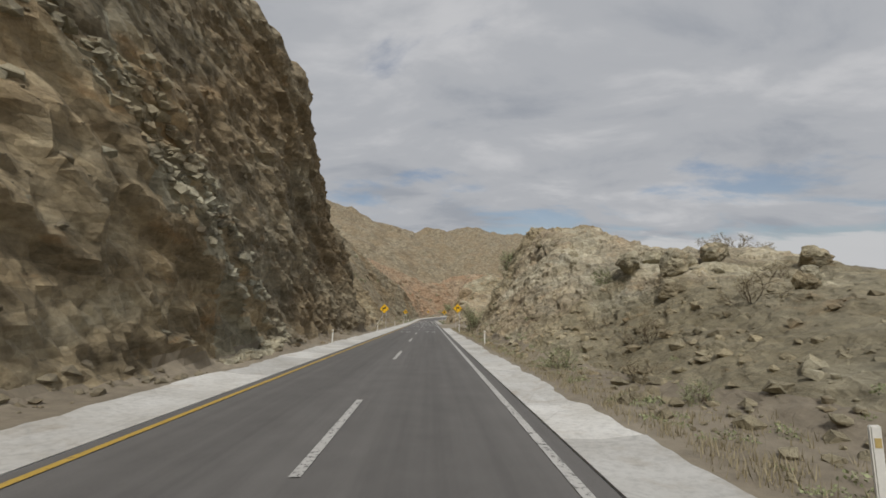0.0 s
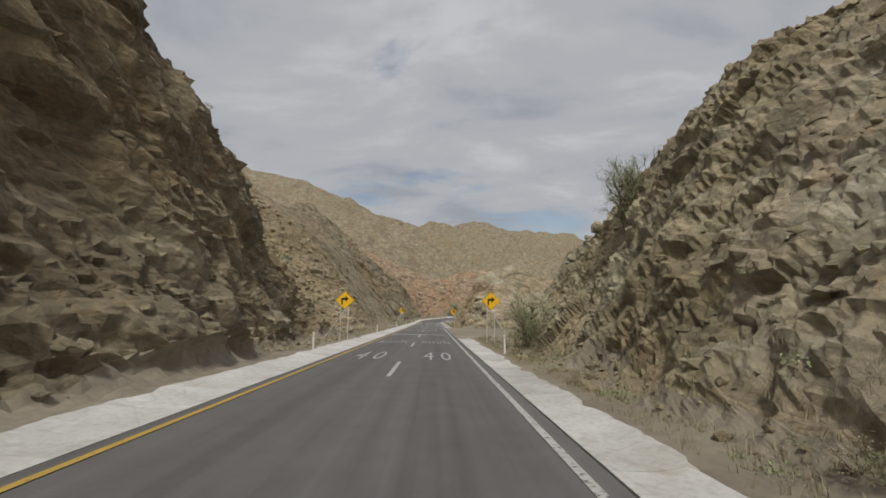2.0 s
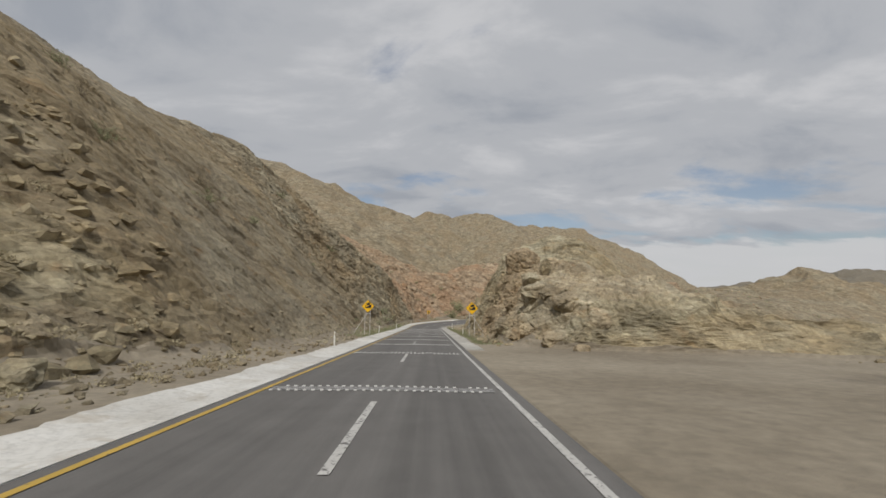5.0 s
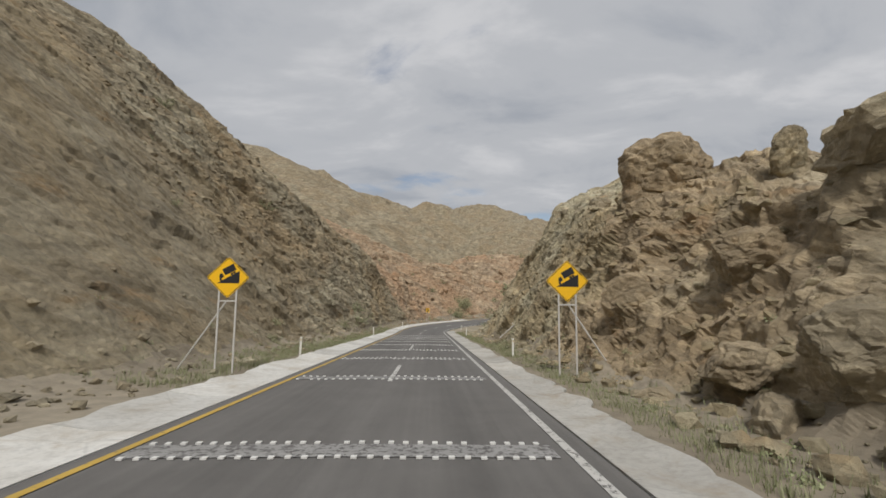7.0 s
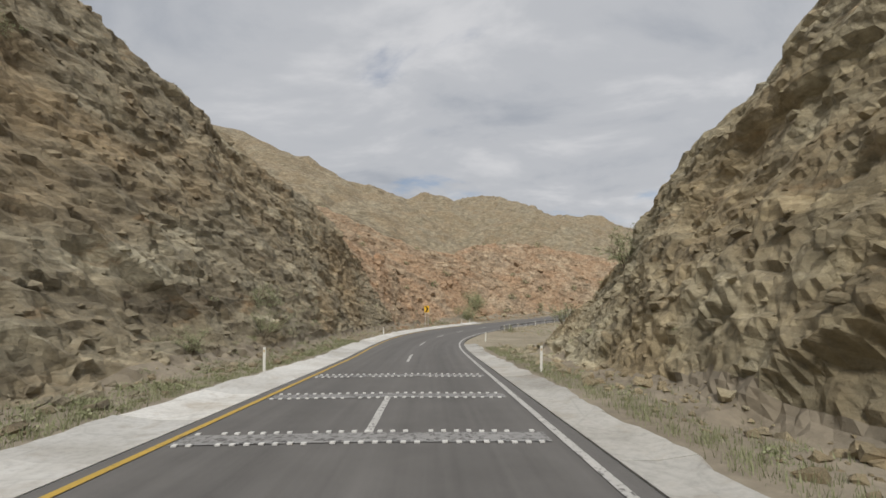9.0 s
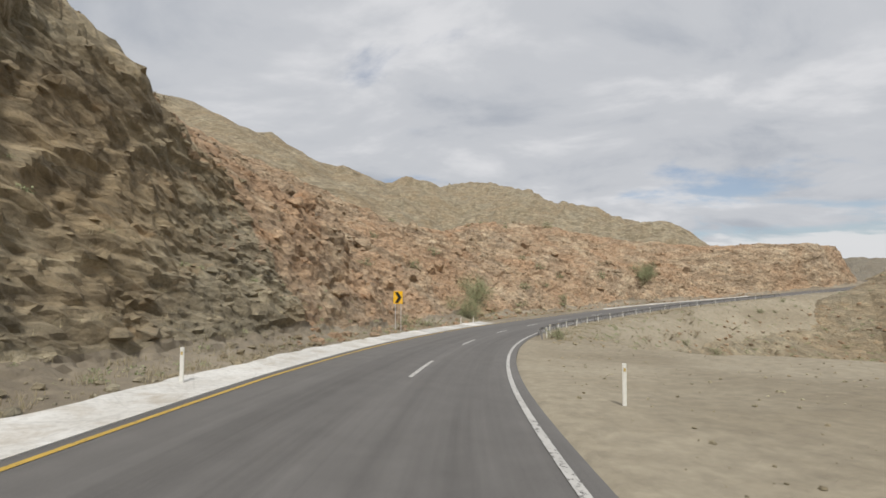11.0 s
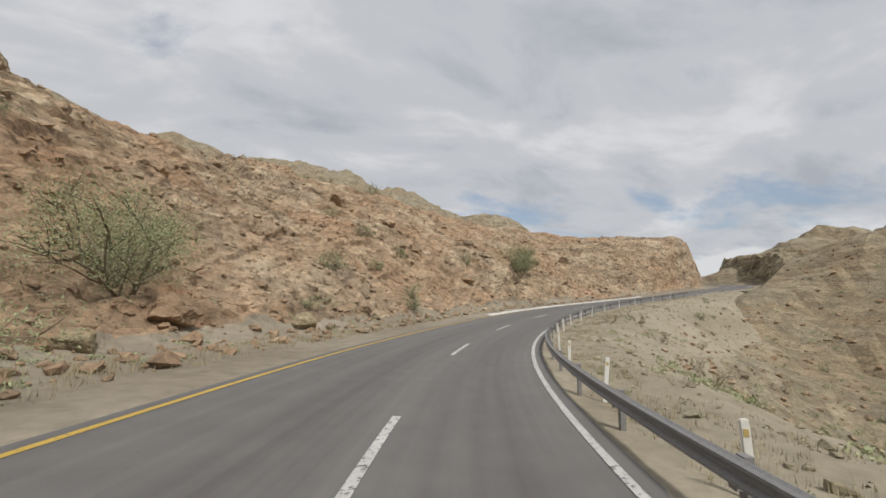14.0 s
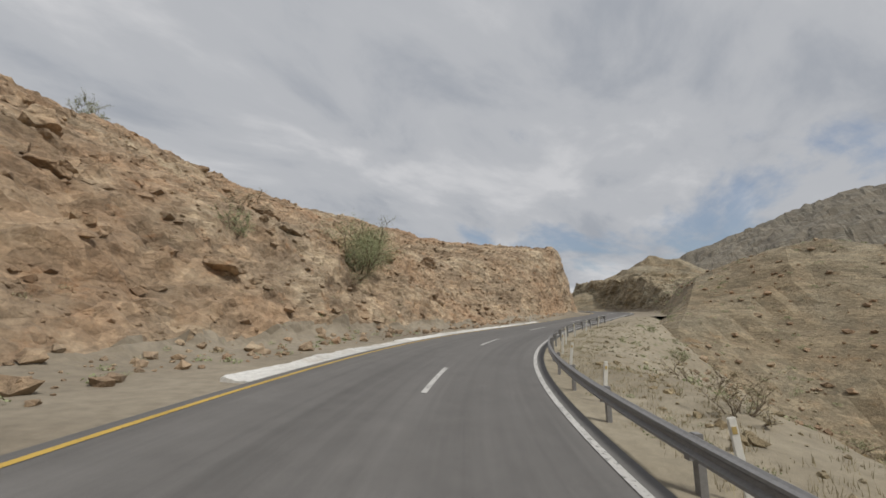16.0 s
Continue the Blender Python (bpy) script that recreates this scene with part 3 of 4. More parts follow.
def far_land():
    """One sheet of ground to the horizon, with the hills and mountains that stand on it."""
    g = np.linspace(-1, 1, 480)
    g = np.sign(g) * (np.abs(g) * 0.14 + np.abs(g) ** 3.4 * 0.86)
    x, y = np.meshgrid(120 + g * 3800, 260 + g * 3800, indexing="ij")
    p = np.stack([x.ravel(), y.ravel(), 0 * x.ravel()], 1)
    z = -36 + 0 * x

    def hill(cx, cy, rx, ry, turn, top, power=1.0):
        c, s_ = math.cos(radians(turn)), math.sin(radians(turn))
        a, b = ((x - cx) * c + (y - cy) * s_) / rx, (-(x - cx) * s_ + (y - cy) * c) / ry
        r = np.sqrt(a * a + b * b)
        return top * np.clip(1 - r, 0, 1) ** power

    wear = 1 + 0.35 * fbm(p * 0.011, 5, 5).reshape(x.shape)
    rough = 1 + 0.4 * fbm(p * 0.0042, 6, 15).reshape(x.shape)
    land = np.maximum(hill(207, 317, 112, 86, 15, 51) * (0.7 + 0.3 * wear), hill(168, 283, 125, 85, 10, 18, 0.6) * (0.85 + 0.15 * wear))
    land = np.maximum(land, hill(185, 250, 80, 60, -15, 16) * wear)
    land = np.maximum(land, hill(300, 240, 130, 90, 0, 24) * wear)
    # the long crest behind the bend: x, y, height
    crest = [(-260, 430, 116), (-130, 450, 95), (-60, 470, 70), (-20, 490, 60), (20, 520, 67), (53, 533, 76), (72, 470, 53), (92, 430, 34), (112, 400, 19), (130, 366, 3), (140, 348, -8)]
    beyond = [(60, 690, 90), (125, 670, 84), (200, 650, 77), (262, 660, 33), (328, 660, 8), (420, 640, -10)]
    jitter = 7 * fbm(p * 0.02, 4, 33).reshape(x.shape)
    for (ax, ay, ah), (bx, by, bh) in zip(crest + beyond, (crest + beyond)[1:]):
        if (ax, ay) == crest[-1][:2]:
            continue
        t = np.clip(((x - ax) * (bx - ax) + (y - ay) * (by - ay)) / ((bx - ax) ** 2 + (by - ay) ** 2), 0, 1)
        d = np.hypot(x - ax - t * (bx - ax), y - ay - t * (by - ay))
        land = np.maximum(land, 36 + ah + (bh - ah) * t - 0.62 * np.sqrt(d * d + 80) + 5.5 + 0.35 * jitter)
    land = np.maximum(land, hill(880, 10, 480, 780, 0, 258) * (0.5 + 0.5 * rough))
    land = np.maximum(land, hill(1500, 500, 700, 400, 10, 240) * rough)
    land = np.maximum(land, hill(2000, 1900, 1200, 700, 10, 170) * rough)
    land = np.maximum(land, hill(-900, 300, 500, 900, 0, 200) * rough)
    land = np.maximum(land, hill(-300, -1200, 900, 500, 0, 180) * rough)
    h1, _ = blocks(p * 0.09 + (0, 0, 3.3), 51)
    h2, _ = blocks(p * 0.24 + (0, 0, 1.3), 52)
    # inside the bend the ground falls from the embankment to a ravine and climbs again beyond it
    near, mid = np.full(x.size, 1e9), np.zeros(x.size, int)
    for i in range(int(280 / STEP), len(_s), 8):
        d = (p[:, 0] - _x[i]) ** 2 + (p[:, 1] - _y[i]) ** 2
        mid = np.where(d < near, i, mid)
        near = np.minimum(near, d)
    u = ((p[:, 0] - _x[mid]) * np.cos(_h[mid]) - (p[:, 1] - _y[mid]) * np.sin(_h[mid])).reshape(x.shape)
    dist, w = np.sqrt(near).reshape(x.shape), np.clip((_s[mid] - 348) / 26, 0, 1).reshape(x.shape)
    fold = np.interp(dist, [0, 7, 9, 30, 48, 85, 140], [-1.5, -1.5, -1.9, -11.5, -13, -9, -5]) * (1 - w) + np.interp(dist, [0, 8, 13, 30, 60, 120], [-1.5, -1.0, 5.5, 9.5, 5, -13]) * w
    fold += _z[mid].reshape(x.shape) + 36 + np.clip((dist - 12) / 12, 0, 1) * 1.6 * fbm(p * 0.06, 4, 61).reshape(x.shape)
    inside = np.clip(1.5 - dist / 130, 0, 1) * (u > 0) * (_s[mid] > 204).reshape(x.shape) * np.clip((428 - _s[mid]) / 40, 0, 1).reshape(x.shape)
    land = np.where(inside > 0, np.maximum(land * (1 - inside) + fold * inside, np.where(dist > 60, land, -99)), land)
    z += land + (np.clip(land / 12, 0, 1) * (1 - np.clip(inside * 3, 0, 0.85)) * (2.4 * h1 + 0.9 * h2 + 5.0 * np.abs(fbm(p * 0.03, 4, 71)) - 1.0).reshape(x.shape))
    ground = sheet("ground", np.stack([x, y, z], -1), ROCK_FAR, False)
    # faces beyond x 420 take the rock colour greyed for haze
    ground.data.materials.append(ROCK_HAZED)
    ground.data.polygons.foreach_set("material_index", (x[:-1, :-1] > 420).ravel().astype(np.int32))
    tagged(ground, "bare stony desert ground and hills to the horizon", "ground", kind="structure")


far_land()

# ---- road ----
# the outer lane is wider in the bend
LEFT_LINE = lambda s: np.interp(s, [-60, 190, 215, 330, 360, 440], [-3.38, -3.45, -4.4, -4.4, -3.6, -3.6])
RIGHT_LINE = lambda s: np.interp(s, [-60, 190, 215, 330, 360, 440], [3.55, 3.55, 3.4, 3.4, 3.5, 3.5])


def road_sheet():
    s = np.arange(-60, 432, 1.0)
    l, r = LEFT_LINE(s) - 0.36, RIGHT_LINE(s) + 0.40
    cols = []
    for u, z in ((l, -0.4), (l, 0.0), (l * 0.5, 0.015), (0 * s, 0.03), (r * 0.5, 0.015), (r, 0.0), (r, -0.4)):
        x, y, zr = on_road(s, u)
        cols.append(np.stack([x, y, zr + z], 1))
    ob = sheet("road", np.stack(cols, 1), ASPHALT)
    across = np.stack([l, l, l * 0.5, 0 * s, r * 0.5, r, r], 1).reshape(-1)
    idx = np.zeros(len(ob.data.loops), dtype=np.int32)
    ob.data.loops.foreach_get("vertex_index", idx)
    uv = np.stack([across[idx], np.repeat(s, 7)[idx]], 1)
    ob.data.uv_layers.new(name="UVMap").data.foreach_set("uv", uv.reshape(-1).astype(np.float32))
    return ob


road = tagged(road_sheet(), "worn dark grey asphalt road with two lanes", "road", kind="structure")


def under_road(ob):
    ob.parent = road
    return ob


def line(name, s0, s1, u, width, material, label, ds=1.0):
    s = np.arange(s0, s1 + 0.01, ds)
    mid = u(s) if callable(u) else u + 0 * s
    cols = []
    for e in (-width / 2, 0.0, width / 2):
        x, y, zr = on_road(s, mid + e)
        cols.append(np.stack([x, y, zr + 0.045 - 0.0079 * np.abs(mid + e)], 1))
    return tagged(under_road(sheet(name, np.stack(cols, 1), material)), label)


line("edge_line", -60, 430, LEFT_LINE, 0.15, YELLOW_LINE, "yellow painted edge line")
line("edge_line", -60, 430, RIGHT_LINE, 0.16, WHITE_LINE, "white painted edge line")
for k in range(-4, 28):
    line("lane_dash", 11.0 + 15 * k - 5, 11.0 + 15 * k, 0.0, 0.16, WHITE_LINE, "white painted lane dash")


def box_mesh(bm, size, m):
    bmesh.ops.create_cube(bm, size=1, matrix=m @ Matrix.Diagonal((*size, 1)))


def finish(name, bm, material, smooth=False):
    me = bpy.data.meshes.new(name)
    bm.normal_update()
    bm.to_mesh(me)
    bm.free()
    me.materials.append(material)
    if smooth:
        me.polygons.foreach_set("use_smooth", [True] * len(me.polygons))
    return me


# bands of raised studs across both lanes, closer and closer before the bend
STUD = worn_paint("stud_white", (0.66, 0.65, 0.62), (0.16, 0.15, 0.14), 0.34)
for s in (86.6, 103.0, 116.6, 125.5, 133.7, 141.9, 149.3, 155.4, 161.2, 166.4, 171.2, 175.6, 180.2):
    band = line("rumble_band", s - 0.32, s + 0.32, 0.0, 6.6, BAND_PAINT, "worn white rumble band across the road", 0.32)
    bm = bmesh.new()
    rnd = random.Random(int(s * 10))
    for row in (-0.37, 0.37):
        for u in np.arange(-3.15, 3.2, 0.24):
            if rnd.random() < 0.08:
                continue
            x, y, z = on_road(s + row + rnd.uniform(-0.02, 0.02), u)
            box_mesh(bm, (0.09, 0.075, 0.028), pose(float(x), float(y), float(z) + 0.055 - 0.0079 * abs(u), 0, 0, -heading(s)))
    studs = new("studs", finish("studs", bm, STUD))
    studs.parent = band
    studs["label"] = "rows of small white raised road studs"


def road_words(text, s, u, width, length, paint=FADED_LINE):
    """Lettering painted on the lane, drawn out along the way."""
    cu = bpy.data.curves.new("lettering", "FONT")
    cu.body, cu.align_x, cu.size = text, "CENTER", 1.0
    cu.resolution_u = 4
    tmp = new("lettering_curve", cu)
    bpy.context.view_layer.update()
    me = bpy.data.meshes.new_from_object(tmp.evaluated_get(bpy.context.evaluated_depsgraph_get()))
    bpy.data.objects.remove(tmp)
    co = np.zeros(len(me.vertices) * 3)
    me.vertices.foreach_get("co", co)
    co = co.reshape(-1, 3)
    lo, hi = co.min(0), co.max(0)
    uu = u + ((co[:, 0] - lo[0]) / (hi[0] - lo[0]) - 0.5) * width
    ss = s + (co[:, 1] - lo[1]) / (hi[1] - lo[1]) * length
    x, y, z = on_road(ss, uu)
    me.vertices.foreach_set("co", np.stack([x, y, z + 0.050 - 0.0079 * np.abs(uu)], 1).reshape(-1))
    me.materials.clear()
    me.materials.append(paint)
    me.update()
    return tagged(under_road(new("lettering", me)), "worn white road lettering reading " + text.replace(" ", ""))


for u in (-1.75, 1.75):
    road_words("4 0", 57.0, u, 1.45, 4.4)
    road_words("km/h", 70.0, u, 2.2, 4.2, WORN_LINE)


def gutter(side, s0, s1, gap, width, rise, seed, label, material=CONCRETE):
    """Whitewashed concrete gutter in slabs, broken along its outer edge."""
    rnd = random.Random(seed)
    thing = tagged(new("concrete_gutter"), label, "gutter", kind="structure")
    s = s0
    while s < s1:
        length = min(rnd.uniform(2.6, 3.6), s1 - s)
        ss = np.linspace(s, s + length, max(2, int(length / 0.25)))
        if len(ss) < 2:
            break
        inner = np.abs(RIGHT_LINE(ss) if side > 0 else LEFT_LINE(ss)) + gap
        lift, cut = rnd.uniform(-0.006, 0.008), rnd.uniform(-0.10, 0.07)
        jag = cut + 0.16 * fbm(np.stack([ss * 0.9, 0 * ss, 0 * ss + seed], 1), 4, seed, 0.65)
        cols = []
        for off, z, broken in ((0, -0.25, 0), (0, 0.012, 0), (width * 0.5, -0.03 + rise * 0.4, 0), (width - 0.08, rise, 1), (width, rise - 0.05, 1), (width + 0.03, -0.4, 1)):
            x, y, zr = on_road(ss, side * (inner + off + (jag if broken else 0)))
            cols.append(np.stack([x, y, zr + z + lift * (off > 0) + 0 * ss], 1))
        v = np.stack(cols, 1)
        ends = v[[0, -1]].copy()
        ends[..., 2] -= 0.35
        v = np.concatenate([ends[:1], v, ends[1:]])
        slab = sheet("slab", v if side > 0 else v[::-1], material)
        slab.parent = thing
        s += length + 0.012
    return thing


gutter(-1, -40, 253, 0.38, 1.75, 0.14, 1, "whitewashed concrete gutter along the yellow edge line")
gutter(-1, 254, 261, 0.38, 2.2, 0.10, 5, "broad whitewashed concrete gutter mouth at the lay-by")
gutter(1, -40, 79, 0.44, 1.3, 0.08, 2, "whitewashed concrete gutter beside the cutting")
gutter(1, 121, 205, 0.44, 1.25, 0.08, 3, "weathered grey concrete gutter beside the lower cutting", CONCRETE_GREY)
gutter(-1, 306, 352, 0.38, 0.8, 0.1, 4, "pale concrete gutter along the hillside")

# ---- things beside the road ----
def plain(name, colour, rough=0.6, metal=0.0, speck=0.25):
    m = Mat(name, rough, metal)
    m.colour(m.mix(speck, colour, m.ramp(m.noise(14, 7, 0.7), (0.3, 0.55), (0.7, 1.2)), "MULTIPLY"))
    m.bump(m.noise(30, 5, 0.6), 0.004, 0.3)
    return m.m


SIGN_YELLOW = plain("sign_yellow", (0.88, 0.50, 0.012), 0.45, 0, 0.12)
SIGN_BLACK = plain("sign_black", (0.016, 0.016, 0.018), 0.5)
GALVANISED = plain("galvanised_steel", (0.27, 0.265, 0.26), 0.55, 0.35, 0.5)
PALE_POST = plain("pale_painted_steel", (0.55, 0.53, 0.50), 0.65)
POST_WHITE = plain("white_plastic", (0.72, 0.71, 0.66), 0.6)
POST_AMBER = plain("amber_reflector", (0.48, 0.36, 0.14), 0.4)
WOOD = plain("dry_bark", (0.19, 0.15, 0.105), 0.9, 0, 0.6)


def part(name, bm, material, parent, label="", smooth=False):
    ob = new(name, finish(name, bm, material, smooth))
    ob.parent = parent
    if label:
        ob["label"] = label
    return ob


def bars(*boxes):
    """Boxes of size and place (and turn) in one bmesh."""
    bm = bmesh.new()
    for size, at, *turn in boxes:
        box_mesh(bm, size, pose(*at, *(turn[0] if turn else (0, 0, 0))))
    return bm


def rod(a, b, r, seg=8):
    a, b = Vector(a), Vector(b)
    bm = bmesh.new()
    turn = (b - a).to_track_quat("Z", "Y").to_matrix().to_4x4()
    bmesh.ops.create_cone(bm, cap_ends=True, segments=seg, radius1=r, radius2=r, depth=(b - a).length, matrix=Matrix.Translation((a + b) / 2) @ turn)
    return bm


def slab(outline, depth, y):
    """A flat plate in the x, z plane, its face towards -y at y."""
    bm = bmesh.new()
    front = [bm.verts.new((x, y, z)) for x, z in outline]
    face = bm.faces.new(front)
    got = bmesh.ops.extrude_face_region(bm, geom=[face])
    bmesh.ops.translate(bm, vec=(0, depth, 0), verts=[v for v in got["geom"] if isinstance(v, bmesh.types.BMVert)])
    bmesh.ops.recalc_face_normals(bm, faces=bm.faces)
    return bm


def rounded(points, r, n=4):
    out = []
    for i, p in enumerate(points):
        p, a, b = Vector(p), Vector(points[i - 1]), Vector(points[(i + 1) % len(points)])
        p0, p1 = p + (a - p).normalized() * r, p + (b - p).normalized() * r
        for k in range(n + 1):
            t = k / n
            out.append(tuple((1 - t) ** 2 * p0 + 2 * t * (1 - t) * p + t * t * p1))
    return out


def ring_plate(half, wide, y):
    """The thin black border of a diamond plate."""
    bm = bmesh.new()
    outer, inner = rounded([(0, half), (half, 0), (0, -half), (-half, 0)], 0.07), rounded([(0, half - wide), (half - wide, 0), (0, wide - half), (wide - half, 0)], 0.06)
    vo, vi = [bm.verts.new((x, y, z)) for x, z in outer], [bm.verts.new((x, y, z)) for x, z in inner]
    for i in range(len(vo)):
        bm.faces.new((vo[i - 1], vo[i], vi[i], vi[i - 1]))
    return bm


def warning_sign(symbol, high, brace_side, label):
    """A yellow diamond on two slim posts with a cross bar and a slanting brace; y is the traffic's way. Base at z 0."""
    thing = tagged(new("warning_sign"), label, "road sign", "warning signs")
    half = 0.80
    lift = lambda bm: (bmesh.ops.translate(bm, vec=(0, 0, high), verts=bm.verts), bm)[1]
    plate = part("plate", lift(slab(rounded([(0, half), (half, 0), (0, -half), (-half, 0)], 0.09), 0.012, 0.0)), SIGN_YELLOW, thing, "yellow diamond sign plate")
    part("border", lift(ring_plate(half - 0.03, 0.028, -0.004)), SIGN_BLACK, plate)
    for shape in symbol:
        part("symbol", lift(slab(shape, 0.003, -0.005)), SIGN_BLACK, plate, "black warning symbol")
    for x in (-0.32, 0.32):
        part("post", bars(((0.055, 0.055, high + 0.35), (x, 0.05, (high + 0.35) / 2 - 0.45))), PALE_POST, thing)
    part("crossbar", bars(((0.66, 0.04, 0.05), (0, 0.085, high - half - 0.10))), PALE_POST, thing)
    part("brace", rod((0.05 * brace_side, 0.11, high - half - 0.10), (2.1 * brace_side, 0.35, -0.45), 0.032), PALE_POST, thing, "slanting steel brace")
    return thing


ARROW = [[(-0.30, -0.36), (-0.17, -0.36), (-0.17, 0.02), (0.02, 0.02), (0.02, -0.13), (0.34, 0.12), (0.02, 0.37), (0.02, 0.20), (-0.30, 0.20)]]


def tilted(shape, a, x, z):
    c, s = math.cos(radians(a)), math.sin(radians(a))
    return [(x + u * c - v * s, z + u * s + v * c) for u, v in shape]


ROUND = [(0.05 * math.cos(k * math.pi / 5), 0.05 * math.sin(k * math.pi / 5)) for k in range(10)]
TRUCK = [
    [(-0.40, -0.22), (0.42, -0.22), (0.42, 0.26)],
    tilted([(-0.12, 0), (0.34, 0), (0.34, 0.26), (-0.12, 0.26)], 30, 0.0, 0.14),
    tilted([(-0.34, 0), (-0.17, 0), (-0.17, 0.17), (-0.26, 0.17), (-0.34, 0.08)], 30, 0.0, 0.11),
    tilted(ROUND, 0, -0.27, -0.085), tilted(ROUND, 0, 0.13, 0.145), tilted(ROUND, 0, 0.22, 0.195),
]


def stand(thing, s, u, lift=0.0, turn=0.0):
    thing.matrix_basis = road_pose(s, u, lift, turn)
    return thing


stand(warning_sign(ARROW, 3.55, 1, "yellow diamond right-turn warning sign on braced steel posts"), 72.3, 6.42, 0, -4)
stand(warning_sign(ARROW, 3.40, -1, "yellow diamond right-turn warning sign against the dark cliff"), 72.3, -6.05, 0, 4)
stand(warning_sign(TRUCK, 3.50, 1, "yellow diamond steep-descent truck sign below the outcrop"), 142.7, 6.5, 0.05, -6)
stand(warning_sign(TRUCK, 3.50, -1, "yellow diamond steep-descent truck sign on the grassy verge"), 143.3, -6.5, 0.1, 4)


def chevron_sign(s, u, high):
    thing = tagged(new("chevron_sign"), "yellow rectangular bend marker with a black chevron on two posts", "road sign")
    lift = lambda bm: (bmesh.ops.translate(bm, vec=(0, 0, high), verts=bm.verts), bm)[1]
    plate = part("plate", lift(slab(rounded([(-0.47, 0.59), (0.47, 0.59), (0.47, -0.59), (-0.47, -0.59)], 0.04), 0.01, 0)), SIGN_YELLOW, thing, "yellow rectangular plate")
    part("symbol", lift(slab([(-0.33, 0.52), (0.02, 0.52), (0.37, 0.0), (0.02, -0.52), (-0.33, -0.52), (0.0, 0.0)], 0.003, -0.005)), SIGN_BLACK, plate, "black chevron")
    for x in (-0.29, 0.29):
        part("post", rod((x, 0.03, -0.4), (x, 0.03, high + 0.25), 0.034), PALE_POST, thing)
    return stand(thing, s, u, 0, 0)


chevron_sign(240.0, -8.3, 3.1)


def delineator(tall, label):
    thing = tagged(new("marker_post"), label, "marker post", "marker posts")
    bm = bmesh.new()
    box_mesh(bm, (0.11, 0.045, tall + 0.3), pose(0, 0, (tall - 0.3) / 2))
    bmesh.ops.bevel(bm, geom=bm.edges[:], offset=0.012, segments=2, affect="EDGES")
    part("post", bm, POST_WHITE, thing)
    part("reflector", bars(((0.06, 0.006, 0.09), (0, -0.026, tall - 0.16))), POST_AMBER, thing, "amber reflector")
    return thing


first = stand(delineator(1.05, "slim white plastic marker post beside the gutter"), 34, 6.05)
rnd = random.Random(4)
for s in (4.5, 34, 63, 93, 123, 151, 182, 213):
    for u in (-5.95, 6.05):
        if (s, u) == (34, 6.05) or (u > 0 and 80 < s < 130):
            continue
        copy_thing(first, road_pose(s, u, 0, rnd.uniform(-8, 8)) @ pose(0, 0, 0, rnd.uniform(-3, 3), rnd.uniform(-3, 3), 0))
short = stand(delineator(1.0, "short white marker post behind the guardrail"), 246, 5.0)
for s in np.arange(251, 348, 6.2):
    copy_thing(short, road_pose(s, 4.75, rnd.uniform(-0.05, 0.08), rnd.uniform(-10, 10)) @ pose(0, 0, 0, rnd.uniform(-5, 5), rnd.uniform(-7, 7), 0))
for s, u in ((253.5, -6.6), (258.5, -6.9), (352, -5.6)):
    copy_thing(short, road_pose(s, u, -0.1, rnd.uniform(-10, 10)) @ pose(0, 0, 0, rnd.uniform(-3, 3), 3, 0))


def guardrail(s0, s1, u):
    thing = tagged(new("guardrail"), "grey galvanised steel guardrail along the inside of the bend", "guardrail")
    # corrugated beam: y across, z up
    prof = [(0.00, 0.16), (0.035, 0.135), (0.085, 0.115), (0.085, 0.075), (0.02, 0.03), (0.02, -0.03), (0.085, -0.075), (0.085, -0.115), (0.035, -0.135), (0.00, -0.16)]
    s = s0
    while s < s1 - 0.1:
        e = min(s + 3.81, s1)
        ss = np.linspace(s, e + 0.12, 6)
        cols = []
        flare = np.clip((s0 + 5 - ss) / 5, 0, 1) ** 2
        for out, z in prof + [(o - 0.006, z) for o, z in prof[::-1]]:
            x, y, zr = on_road(ss, u + 0.55 * flare - out)
            cols.append(np.stack([x, y, zr + 0.58 + z - 0.12 * flare], 1))
        cols.append(cols[0])
        beam = sheet("beam", np.stack(cols, 1)[::-1], GALVANISED)
        beam.parent = thing
        m = road_pose(s + 0.1, u + 0.14 + (0.55 if s == s0 else 0), 0, 0)
        post = part("post", bars(((0.10, 0.14, 1.15), (0.0, 0, 0.15)), ((0.14, 0.12, 0.32), (-0.09, 0, 0.55))), GALVANISED, thing, "steel post with block")
        post.matrix_basis = m
        s = e
    return thing


guardrail(243.5, 352, 4.1)


# ---- where the land lies, to stand things on it ----
from mathutils.bvhtree import BVHTree

bpy.context.view_layer.update()
LAND = []
for ob in scene.objects:
    if ob.name in ("rock_cliff", "rock_hillside", "rock_cut", "embankment", "ground", "rock_notch"):
        LAND.append(BVHTree.FromObject(ob, bpy.context.evaluated_depsgraph_get()))


def land_at(x, y):
    """The highest land at x, y, and its normal."""
    best, n = -99.0, Vector((0, 0, 1))
    for tree in LAND:
        place, normal, _, _ = tree.ray_cast(Vector((x, y, 150)), Vector((0, 0, -1)))
        if place is not None and place.z > best:
            best, n = place.z, normal
    return best, n


